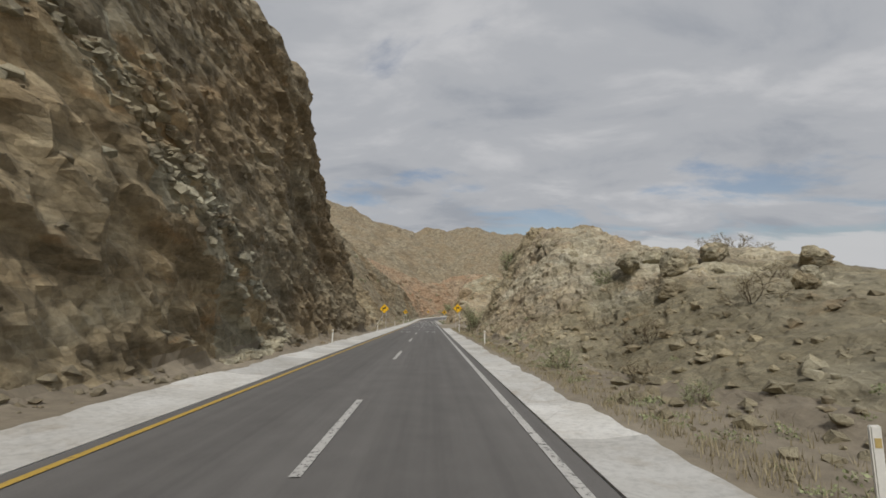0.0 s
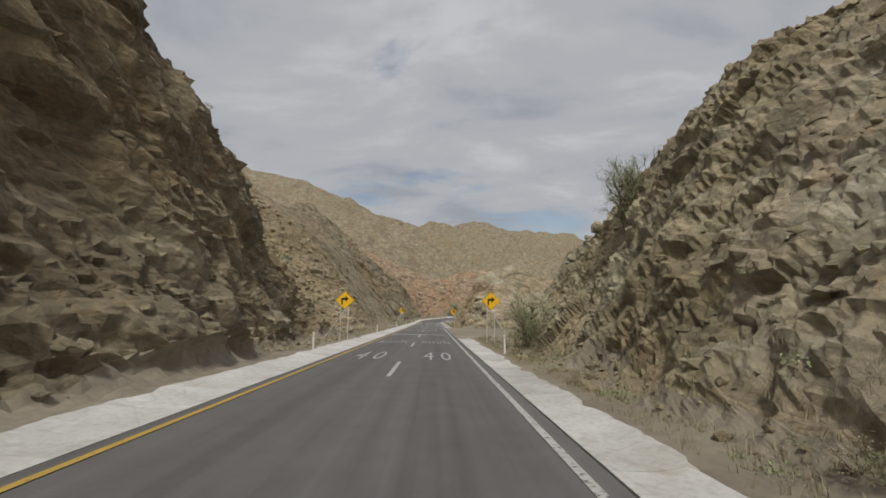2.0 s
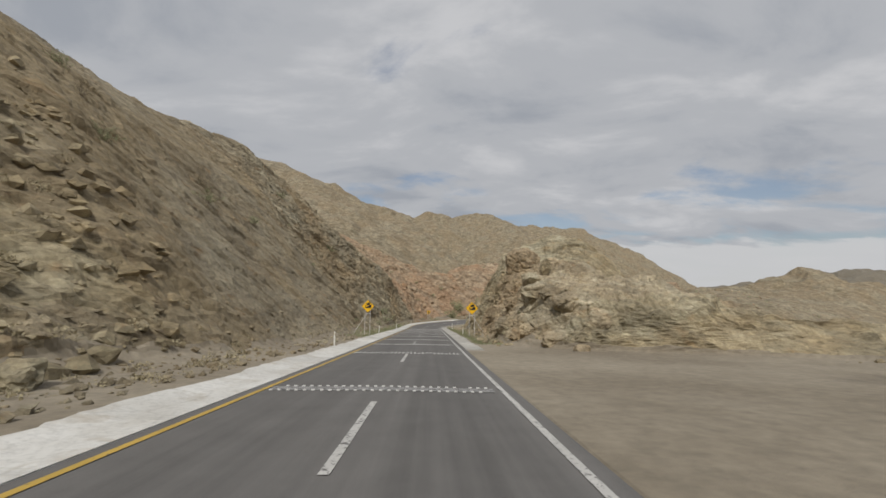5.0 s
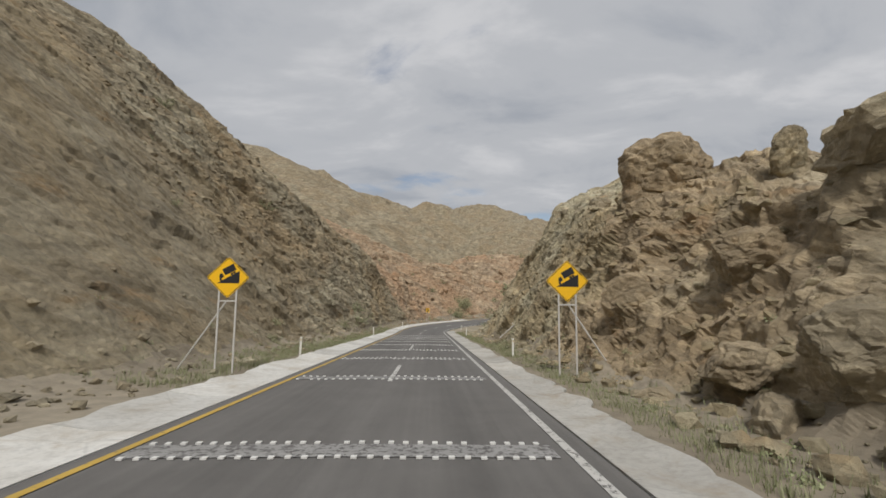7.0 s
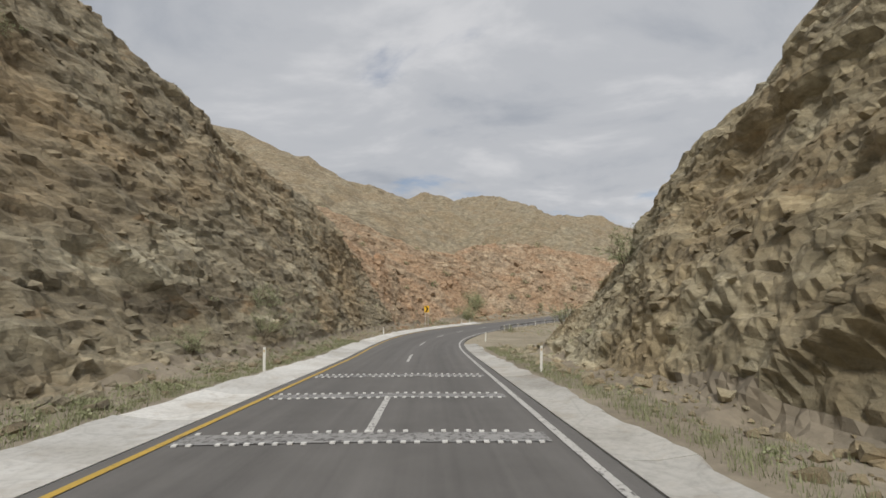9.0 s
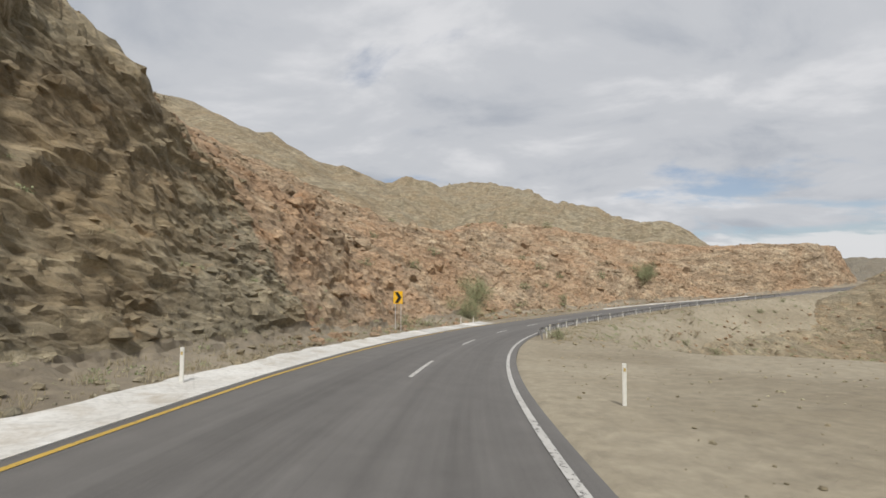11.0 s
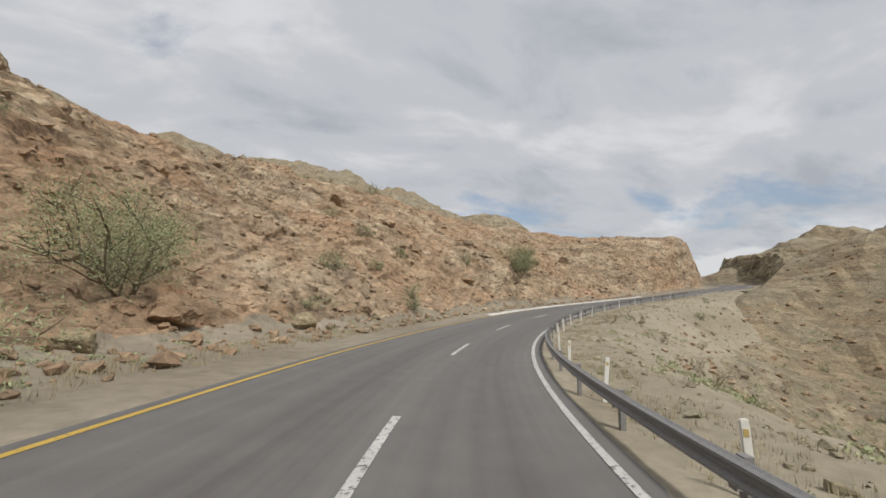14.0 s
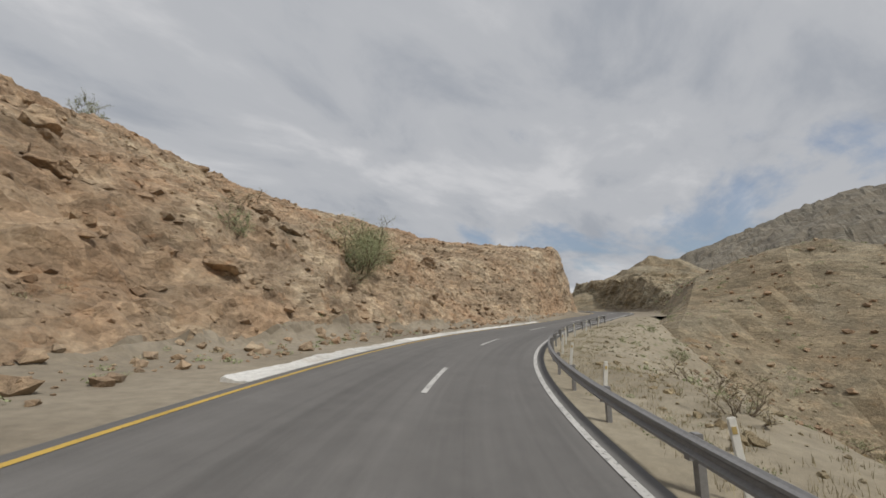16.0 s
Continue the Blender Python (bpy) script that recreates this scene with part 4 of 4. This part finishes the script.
def boulder_mesh(seed, cuts=5, material=ROCK_PALE):
    rnd = random.Random(seed)
    bm = bmesh.new()
    bmesh.ops.create_icosphere(bm, subdivisions=cuts, radius=1)
    co = np.array([v.co[:] for v in bm.verts])
    # planes cut the ball into a blocky stone
    for _ in range(11):
        n = np.array([rnd.gauss(0, 1), rnd.gauss(0, 1), rnd.gauss(0, 1)])
        n /= np.linalg.norm(n)
        d = co @ n
        co -= np.outer(np.maximum(d - rnd.uniform(0.52, 0.82), 0) * 0.94, n)
    h, j = blocks(co * 1.6 + seed * 7.1, seed)
    h2, j2 = blocks(co * 4.2 + seed * 3.3, seed + 9)
    co *= (1 + 0.15 * h - 0.06 * (1 - j) + 0.055 * h2 - 0.03 * (1 - j2) + 0.03 * fbm(co * 5 + seed, 3, seed))[:, None]
    for v, c in zip(bm.verts, co):
        v.co = c
    return finish("boulder", bm, material)


BOULDERS = [boulder_mesh(k, 4) for k in range(5)]
BIG_BOULDERS = [boulder_mesh(k, 5, ROCK_TAN) for k in (24, 22)]
TAN_BOULDERS = [boulder_mesh(k + 31, 4, ROCK_TAN) for k in range(3)]
HILL_BOULDERS = [boulder_mesh(k + 5, 4, ROCK_HILL) for k in range(4)]


def boulder(s, u, size, flat=0.75, sink=0.3, label="pale granite boulder on the crest of the cutting", lift=None, stock=BOULDERS, over=None):
    rnd = random.Random(int(s * 13 + u * 7))
    x, y, z = on_road(s, u)
    low, _ = land_at(float(x), float(y))
    if over is not None:
        low, lift = float(z), over
    ob = new("boulder", rnd.choice(stock))
    ob.matrix_basis = pose(float(x), float(y), low + size * (flat - sink) if lift is None else low + lift, rnd.uniform(-15, 15), rnd.uniform(-15, 15), rnd.uniform(0, 360)) @ Matrix.Diagonal((size, size * rnd.uniform(0.8, 1.1), size * flat, 1))
    return tagged(ob, label, "boulder", "boulders")


for s, u, size in ((21, 13.5, 1.1), (23, 15, 1.6), (26, 14, 1.5), (24, 18, 1.3), (18, 18, 0.9), (20, 20, 1.2), (16, 16, 0.8), (15, 21, 1.3), (29, 17, 1.2), (33, 13, 0.8),
                   (36, 14, 0.7), (44, 13, 0.7), (50, 15, 0.8), (63, 14, 0.8), (67, 13.5, 0.9), (71, 13, 0.7), (79, 12, 1.1)):
    boulder(s, u, size * 0.7)
boulder(149.8, 14.4, 3.1, 0.82, 0.15, "huge overhanging granite block above the road", None, BIG_BOULDERS[:1], 9.9)
boulder(147.4, 16.2, 2.0, 0.7, 0.4, "large granite block on the outcrop", None, BIG_BOULDERS[1:], 8.6)
boulder(152.8, 14.2, 1.5, 0.7, 0.4, "large granite block on the outcrop")
boulder(143.2, 15.9, 0.75, 1.45, 0.4, "pointed granite block on the outcrop", None, BOULDERS, 9.0)
for s, u, size in ((131, 10.5, 1.3), (134, 9.2, 1.5), (137, 8.8, 1.2), (139, 11, 1.4), (129, 12.5, 1.1), (144, 9.6, 1.3), (132.5, 11.8, 1.6), (136.5, 12.5, 1.7), (135, 8.0, 0.9), (130, 9.6, 1.0), (138.5, 7.6, 0.8), (124.5, 11.5, 1.4), (127.5, 10, 1.1), (123.2, 14.5, 1.3), (126, 13.2, 1.6), (121.5, 12.5, 0.8), (158, 14, 1.0), (170, 15.5, 1.1), (163, 14.5, 0.7)):
    boulder(s, u, size * 0.95, 0.8, 0.85, "tan granite block in the broken outcrop", None, BIG_BOULDERS + TAN_BOULDERS)
for s, u, size in ((60, -8.2, 0.5), (88, -9.0, 0.9), (91, -9.6, 0.7), (97, -9.4, 0.6), (102, -9.6, 0.8), (84, -9.2, 0.6), (250, -10, 0.6), (270, -11, 0.7), (282, -10.6, 0.9), (292, -11, 0.6), (299, -10.4, 0.5)):
    boulder(s, u, size, 0.7, 0.35, "loose tan boulder at the foot of the slope")


rnd = random.Random(77)
for _ in range(60):
    s, u = rnd.uniform(224, 345), -(11 + abs(rnd.gauss(0, 16)))
    boulder(s, u, rnd.choice((0.5, 0.6, 0.8, 0.9, 1.2, 1.6)), rnd.uniform(0.6, 0.9), 0.35, "reddish tan granite boulder among the hillside rubble", None, HILL_BOULDERS)


def leaf_material(name, a, b):
    m = Mat(name, 0.75)
    m.colour(m.mix(m.island(), a, b))
    m.bsdf.inputs["Subsurface Weight"].default_value = 0.0
    return m.m


LEAF_GREEN = leaf_material("shrub_leaf", (0.205, 0.235, 0.108), (0.38, 0.405, 0.23))
LEAF_DRY = leaf_material("dry_shrub_leaf", (0.26, 0.22, 0.13), (0.40, 0.345, 0.22))
GRASS = leaf_material("verge_grass", (0.165, 0.180, 0.085), (0.31, 0.315, 0.180))


def shrub(seed, leaves, leaf, material, label, spread=0.75, droop=0.0, fuzz=0.03, stalks=8, low=1):
    """A desert shrub one metre high: many thin stems from one foot, and a loose crown of small leaves."""
    rnd = random.Random(seed)
    stems, tips = bmesh.new(), []

    def limb(a, way, length, r, depth):
        pts, p, d = [a], Vector(a), Vector(way)
        for _ in range(4):
            d = (d + Vector((rnd.gauss(0, 0.17), rnd.gauss(0, 0.17), rnd.gauss(0.03 - droop, 0.12)))).normalized()
            p = p + d * length / 4
            pts.append(p.copy())
        rings = []
        for i, q in enumerate(pts):
            rr = r * (1 - 0.2 * i)
            turn = d.to_track_quat("Z", "Y").to_matrix()
            rings.append([stems.verts.new(q + turn @ Vector((rr * math.cos(k * 2.094), rr * math.sin(k * 2.094), 0))) for k in range(3)])
        for a_, b_ in zip(rings, rings[1:]):
            for k in range(3):
                stems.faces.new((a_[k], a_[(k + 1) % 3], b_[(k + 1) % 3], b_[k]))
        if depth:
            for k in range(4):
                i = rnd.choice(range(low, 5)) if depth == 2 else rnd.choice((1, 2, 3, 4))
                limb(pts[i], (d + Vector((rnd.gauss(0, 0.6), rnd.gauss(0, 0.6), rnd.gauss(0.1 - droop, 0.4)))).normalized(), length * rnd.uniform(0.4, 0.62), r * 0.55, depth - 1)
        if depth < 2:
            tips.extend(pts[1:])

    for k in range(stalks):
        a = k / stalks * math.tau + rnd.uniform(-0.3, 0.3)
        tilt = rnd.uniform(0.15, spread)
        limb(Vector((0.03 * math.cos(a), 0.03 * math.sin(a), -0.15)), (math.cos(a) * tilt, math.sin(a) * tilt, 1.0 - tilt * 0.4), rnd.uniform(0.5, 0.72), 0.016, 2)
    top = max(v.co.z for v in stems.verts)
    bmesh.ops.scale(stems, vec=(1 / top,) * 3, verts=stems.verts)
    tips = [t / top for t in tips]
    ob = tagged(new("shrub", finish("shrub_stems", stems, WOOD)), label, "shrub", "desert shrubs")
    n = leaves
    base = np.array([tips[rnd.randrange(len(tips))][:] for _ in range(n)]) + np.random.RandomState(seed).normal(0, fuzz, (n, 3))
    rs = np.random.RandomState(seed + 1)
    a = rs.normal(0, 1, (n, 3))
    a /= np.linalg.norm(a, axis=1, keepdims=True)
    b = np.cross(a, rs.normal(0, 1, (n, 3)))
    b /= np.linalg.norm(b, axis=1, keepdims=True) + 1e-9
    size = leaf * rs.uniform(0.6, 1.4, (n, 1))
    v = np.stack([base - a * size, base + b * size * 0.4, base + a * size, base - b * size * 0.4], 1).reshape(-1, 3)
    me = bpy.data.meshes.new("foliage")
    me.from_pydata(v.tolist(), [], np.arange(4 * n).reshape(n, 4).tolist())
    me.materials.append(material)
    crown = new("foliage", me)
    crown.parent = ob
    return ob


KINDS = [
    shrub(1, 6500, 0.014, LEAF_GREEN, "olive green creosote shrub with thin stems on the rock"),
    shrub(2, 2600, 0.021, LEAF_GREEN, "sparse grey-green desert shrub among the stones", 0.9),
    shrub(3, 2200, 0.020, LEAF_DRY, "dry straw-coloured desert shrub on the slope", 1.0),
    shrub(4, 6500, 0.009, LEAF_GREEN, "tall wispy green palo verde with bare lower stems", 0.55, fuzz=0.04),
    shrub(5, 32000, 0.0072, LEAF_GREEN, "large feathery olive palo verde bush on the slope", 0.85, 0.0, 0.075, 12),
    shrub(6, 900, 0.022, LEAF_GREEN, "slender desert tree with a sparse crown beside the lay-by", 0.3, 0.0, 0.05, 2, 4),
]
used = [False] * 6


def plant(kind, s, u, size, tall=1.0, turn=None):
    rnd = random.Random(int(s * 31 + u * 17))
    x, y, _ = on_road(s, u)
    low, n = land_at(float(x), float(y))
    m = pose(float(x), float(y), low - 0.05 * size, 0, 0, rnd.uniform(0, 360)) @ Matrix.Diagonal((size, size, size * tall, 1))
    if used[kind]:
        return copy_thing(KINDS[kind], m @ Matrix.Diagonal((*(1 / v for v in KINDS[kind].scale), 1)))
    KINDS[kind].matrix_basis = m
    used[kind] = True
    return KINDS[kind]


plant(5, 103, 20.3, 6.2)
plant(3, 60.5, 13.4, 3.6, 0.95)
plant(3, 60.9, 13.2, 4.2)
plant(0, 62.0, 13.8, 2.2)
plant(3, 66.8, 8.7, 4.6)
plant(3, 66.2, 8.5, 3.6)
plant(2, 63.5, 7.6, 1.5)
plant(1, 69, 8.4, 1.5)
plant(4, 274, -14.5, 6.6, 0.9)
plant(4, 263.5, -10.0, 4.8, 0.85)
plant(4, 330, -15, 6.6, 0.9)
plant(3, 331.5, -15.2, 6.0, 1.0)
plant(1, 318, -16, 2.2)
plant(1, 301, -12.5, 1.8)
plant(0, 299, -11.2, 1.9, 0.8)
plant(0, 299.5, -16, 1.8, 0.8)
plant(1, 292.5, -16, 2.4, 0.8)
plant(0, 285, -12.2, 1.6, 0.8)
plant(1, 325, -50, 3.0)
plant(0, 246, -10.2, 2.0, 0.8)
plant(0, 249, -8.7, 1.4, 0.7)
plant(0, 292, 20, 2.2, 0.8)
plant(0, 246.5, 5.9, 1.3)
plant(1, 245.2, 6.3, 0.9)
plant(0, 191, -9.6, 1.8)
plant(0, 196, 11.5, 1.6)
plant(1, 187, 12.5, 2.4)
rnd = random.Random(9)
for _ in range(42):
    plant(rnd.choice((1, 1, 2, 2, 0)), rnd.uniform(205, 350), -rnd.uniform(11, 60), rnd.uniform(0.8, 2.3), 0.8)
for _ in range(26):
    plant(rnd.choice((1, 2, 2, 0)), rnd.uniform(70, 200), -rnd.uniform(9.5, 30), rnd.uniform(0.7, 2.0), 0.8)
for _ in range(22):
    plant(rnd.choice((1, 2, 2)), rnd.uniform(0, 32), rnd.uniform(7, 26), rnd.uniform(0.7, 1.6), 0.8)
for _ in range(30):
    plant(rnd.choice((1, 2, 2)), rnd.uniform(248, 350), rnd.uniform(7.5, 30), rnd.uniform(0.7, 1.8), 0.75)
for _ in range(16):
    plant(rnd.choice((1, 2)), rnd.choice((rnd.uniform(35, 80), rnd.uniform(130, 200))), rnd.uniform(6.6, 8.0), rnd.uniform(0.5, 1.1), 0.75)


def tufts(name, label, count, seed, where, high, material):
    """Low grass and weeds as one mesh of blades on the verges."""
    rs = np.random.RandomState(seed)
    v, f = [], []
    for _ in range(count):
        s, u = where(rs)
        x, y, _ = on_road(s, u)
        low, _ = land_at(float(x), float(y))
        for _ in range(14):
            a, t = rs.uniform(0, math.tau), rs.uniform(0.1, 0.7)
            h = high * rs.uniform(0.5, 1.3)
            bx, by = x + rs.normal(0, 0.13), y + rs.normal(0, 0.13)
            w = 0.005 + 0.008 * rs.rand()
            i = len(v)
            v += [(bx - w * math.sin(a), by + w * math.cos(a), low - 0.03), (bx + w * math.sin(a), by - w * math.cos(a), low - 0.03), (bx + math.cos(a) * t * h, by + math.sin(a) * t * h, low + h)]
            f.append((i, i + 1, i + 2))
    me = bpy.data.meshes.new(name)
    me.from_pydata(v, [], f)
    me.materials.append(material)
    return tagged(new(name, me), label, "grass", kind="stuff")


tufts("verge_grass", "low green weeds on the grassy verge beside the gutter", 1300, 1, lambda r: (r.uniform(140, 205), -6.1 - abs(r.normal(0, 1.6))), 0.22, GRASS)
tufts("verge_grass", "low green weeds at the foot of the cutting", 1500, 2, lambda r: (r.uniform(128, 200), 5.7 + abs(r.normal(0, 1.0))), 0.16, GRASS)
tufts("verge_grass", "low dry grass at the foot of the cutting", 1500, 3, lambda r: (r.uniform(-20, 82), 5.8 + abs(r.normal(0, 1.1))), 0.17, LEAF_DRY)
tufts("verge_grass", "dry grass along the guardrail", 1700, 4, lambda r: (r.uniform(244, 345), 4.6 + abs(r.normal(0, 2.2))), 0.13, LEAF_DRY)
tufts("verge_grass", "dry weeds at the foot of the hillside", 1300, 5, lambda r: (r.uniform(205, 300), -6.6 - abs(r.normal(0, 2.0))), 0.20, LEAF_DRY)


def rubble(name, label, count, seed, where, material, proud=0.2):
    """Loose stones as one mesh."""
    rs = np.random.RandomState(seed)
    base = np.array([(1, 0, 0), (-1, 0, 0), (0, 1, 0), (0, -1, 0), (0, 0, 1), (0, 0, -1), (0.6, 0.6, 0.5), (-0.6, 0.55, 0.5), (0.5, -0.6, 0.5), (-0.6, -0.6, 0.45)], float)
    bm = bmesh.new()
    for p in base:
        bm.verts.new(p * 0.8)
    bmesh.ops.convex_hull(bm, input=bm.verts)
    bm.verts.index_update()
    hull = [[v.index for v in f.verts] for f in bm.faces]
    rest = np.array([v.co[:] for v in bm.verts])
    bm.free()
    vs, fs, n = [], [], 0
    for _ in range(count):
        s, u, size = where(rs)
        x, y, _ = on_road(s, u)
        low, _ = land_at(float(x), float(y))
        m = np.array(Euler(rs.uniform(0, 6, 3)).to_matrix())
        p = (rest * rs.uniform(0.6, 1.3, rest.shape)) @ m.T * (size, size, size * 0.7) + (float(x), float(y), low + size * proud)
        vs.append(p)
        fs += [[n + i for i in f] for f in hull]
        n += len(rest)
    me = bpy.data.meshes.new(name)
    me.from_pydata(np.concatenate(vs).tolist(), [], fs)
    me.materials.append(material)
    return tagged(new(name, me), label, "stones", kind="stuff")


power = lambda r, lo, hi: lo * (hi / lo) ** (r.rand() ** 2.2)
rubble("loose_stones", "loose tan stones at the foot of the cutting", 3300, 1, lambda r: (r.choice((r.uniform(-20, 82), r.uniform(129, 200))), 6.4 + abs(r.normal(0, 3.5)), power(r, 0.06, 0.45)), ROCK_PALE)
rubble("loose_stones", "loose brown stones at the foot of the cliff", 3200, 2, lambda r: (r.uniform(-20, 226), -(6.6 + abs(r.normal(0, 3.0))), power(r, 0.06, 0.40)), ROCK_CUT)
rubble("loose_stones", "reddish stones strewn over the hillside", 5200, 3, lambda r: (r.uniform(222, 380), -(7.0 + abs(r.normal(0, 14))), power(r, 0.08, 0.6)), ROCK_HILL)
rubble("loose_stones", "pale stones strewn over the embankment", 3000, 4, lambda r: (r.uniform(238, 360), 6.0 + abs(r.normal(0, 9)), power(r, 0.04, 0.26)), ROCK_PALE)
rubble("loose_stones", "small pebbles on the dirt lay-by", 700, 6, lambda r: (r.uniform(205, 240), 5.0 + 18 * r.rand(), power(r, 0.02, 0.12)), ROCK_PALE)


def scrub(name, label, count, seed, where, material):
    """Low desert scrub as one mesh of small leaves in loose domes."""
    rs = np.random.RandomState(seed)
    vs = []
    for _ in range(count):
        s, u, size = where(rs)
        x, y, _ = on_road(s, u)
        low, _ = land_at(float(x), float(y))
        n = 70
        p = rs.normal(0, 1, (n, 3))
        p /= np.linalg.norm(p, axis=1, keepdims=True)
        p *= size * rs.uniform(0.45, 1.0, (n, 1)) * (1, 1, 0.75)
        p[:, 2] = np.abs(p[:, 2])
        p += (float(x), float(y), low - 0.04)
        a = rs.normal(0, 1, (n, 3)) + (0, 0, 0.8)
        a *= size * 0.11 / np.linalg.norm(a, axis=1, keepdims=True)
        b = np.cross(a, rs.normal(0, 1, (n, 3))) * 0.9
        vs.append(np.stack([p - a, p + b * 0.5, p + a, p - b * 0.5], 1).reshape(-1, 3))
    v = np.concatenate(vs)
    me = bpy.data.meshes.new(name)
    me.from_pydata(v.tolist(), [], np.arange(len(v)).reshape(-1, 4).tolist())
    me.materials.append(material)
    return tagged(new(name, me), label, "scrub", kind="stuff")


scrub("desert_scrub", "low olive scrub dotted over the ravine slopes", 1500, 1, lambda r: (r.uniform(243, 400), 8 + abs(r.normal(0, 45)), r.uniform(0.15, 0.6)), LEAF_GREEN)
scrub("desert_scrub", "low dry scrub dotted over the rocky hillside", 420, 2, lambda r: (r.uniform(205, 380), -(9 + abs(r.normal(0, 22))), r.uniform(0.12, 0.42)), LEAF_DRY)
scrub("desert_scrub", "low olive scrub at the foot of the cutting", 170, 3, lambda r: (r.uniform(128, 200), 6.2 + abs(r.normal(0, 1.5)), r.uniform(0.10, 0.32)), LEAF_GREEN)
scrub("desert_scrub", "low olive weeds behind the guardrail", 260, 4, lambda r: (r.uniform(244, 350), 4.6 + abs(r.normal(0, 2.0)), r.uniform(0.07, 0.24)), GRASS)

rubble("broken_rock", "angular broken granite standing out of the cutting", 2200, 11, lambda r: (r.choice((r.uniform(0, 88), r.uniform(126, 200))), 7.2 + 7.0 * r.rand(), power(r, 0.07, 0.42)), ROCK_PALE, -0.12)
rubble("broken_rock", "angular dark rock standing out of the cliff", 1800, 12, lambda r: (r.uniform(-10, 110), -(6.9 + 7.0 * r.rand()), power(r, 0.08, 0.5)), ROCK_CUT, -0.2)
rubble("broken_rock", "angular brown rock on the upper slope", 3000, 13, lambda r: (r.uniform(160, 228), -(9 + 26 * r.rand()), power(r, 0.10, 0.6)), ROCK_CUT, 0.0)
rubble("broken_rock", "angular reddish rock on the hillside", 7000, 14, lambda r: (r.uniform(222, 360), -(11.5 + 46 * r.rand()), power(r, 0.10, 0.8)), ROCK_HILL, 0.0)
rubble("broken_rock", "scattered stones on the ravine slopes", 3000, 15, lambda r: (r.uniform(250, 400), 12 + abs(r.normal(0, 38)), power(r, 0.10, 0.7)), ROCK_HILL)
rubble("broken_rock", "pale grey slabs slipped down the face of the cliff", 1300, 16, lambda r: (lambda h: (25.5 - 0.86 * h + r.normal(0, 1.6), -(7.1 + h / 4.7), power(r, 0.14, 0.62)))(14 * r.rand()), ROCK_SLAB, -0.05)
rubble("broken_rock", "tumbled tan rock on the open slope", 2200, 17, lambda r: (r.uniform(73, 113), -(10 + 22 * r.rand()), power(r, 0.12, 0.9)), ROCK_OLIVE, 0.05)
rubble("broken_rock", "loose blocks on the mound beyond the lay-by", 300, 18, lambda r: (r.uniform(84, 126), 25 + 14 * r.rand(), power(r, 0.08, 0.5)), ROCK_PALE, 0.1)
scrub("desert_scrub", "lumpy green weeds on the grassy verge", 420, 5, lambda r: (r.uniform(148, 206), -(6.3 + abs(r.normal(0, 1.7))), r.uniform(0.12, 0.42)), GRASS)
scrub("desert_scrub", "low olive scrub dotted over the open slope", 120, 6, lambda r: (r.uniform(73, 113), -(8 + 24 * r.rand()), r.uniform(0.2, 0.7)), LEAF_DRY)
scrub("desert_scrub", "low grey-green brush along the foot of the hillside", 260, 7, lambda r: (r.uniform(206, 330), -(7.2 + abs(r.normal(0, 2.4))), r.uniform(0.10, 0.40)), LEAF_GREEN)
scrub("desert_scrub", "low olive brush on the verge below the open slope", 150, 8, lambda r: (r.uniform(56, 116), -(6.9 + abs(r.normal(0, 1.8))), r.uniform(0.12, 0.5)), LEAF_DRY)
scrub("desert_scrub", "low green brush at the foot of the first cutting", 240, 9, lambda r: (r.uniform(0, 82), 6.2 + abs(r.normal(0, 1.3)), r.uniform(0.10, 0.36)), LEAF_GREEN)


def dead_branch():
    """A pale bare branch leaning on the foot of the cutting, with two side twigs."""
    def at(s, u, h):
        x, y, z = on_road(s, u)
        return Vector((float(x), float(y), float(z) + h))

    a, b = at(164.9, 7.6, 0.5), at(164.3, 9.1, 1.95)
    thing = tagged(new("dead_branch"), "pale dry branch leaning on the rock of the cutting", "branch")
    part("stem", rod(a, b, 0.045, 7), PALE_POST, thing)
    for f, d in ((0.5, Vector((0.25, -0.1, 0.35))), (0.75, Vector((-0.05, 0.3, 0.3)))):
        foot = a.lerp(b, f)
        part("twig", rod(foot, foot + d, 0.018, 5), PALE_POST, thing)


dead_branch()
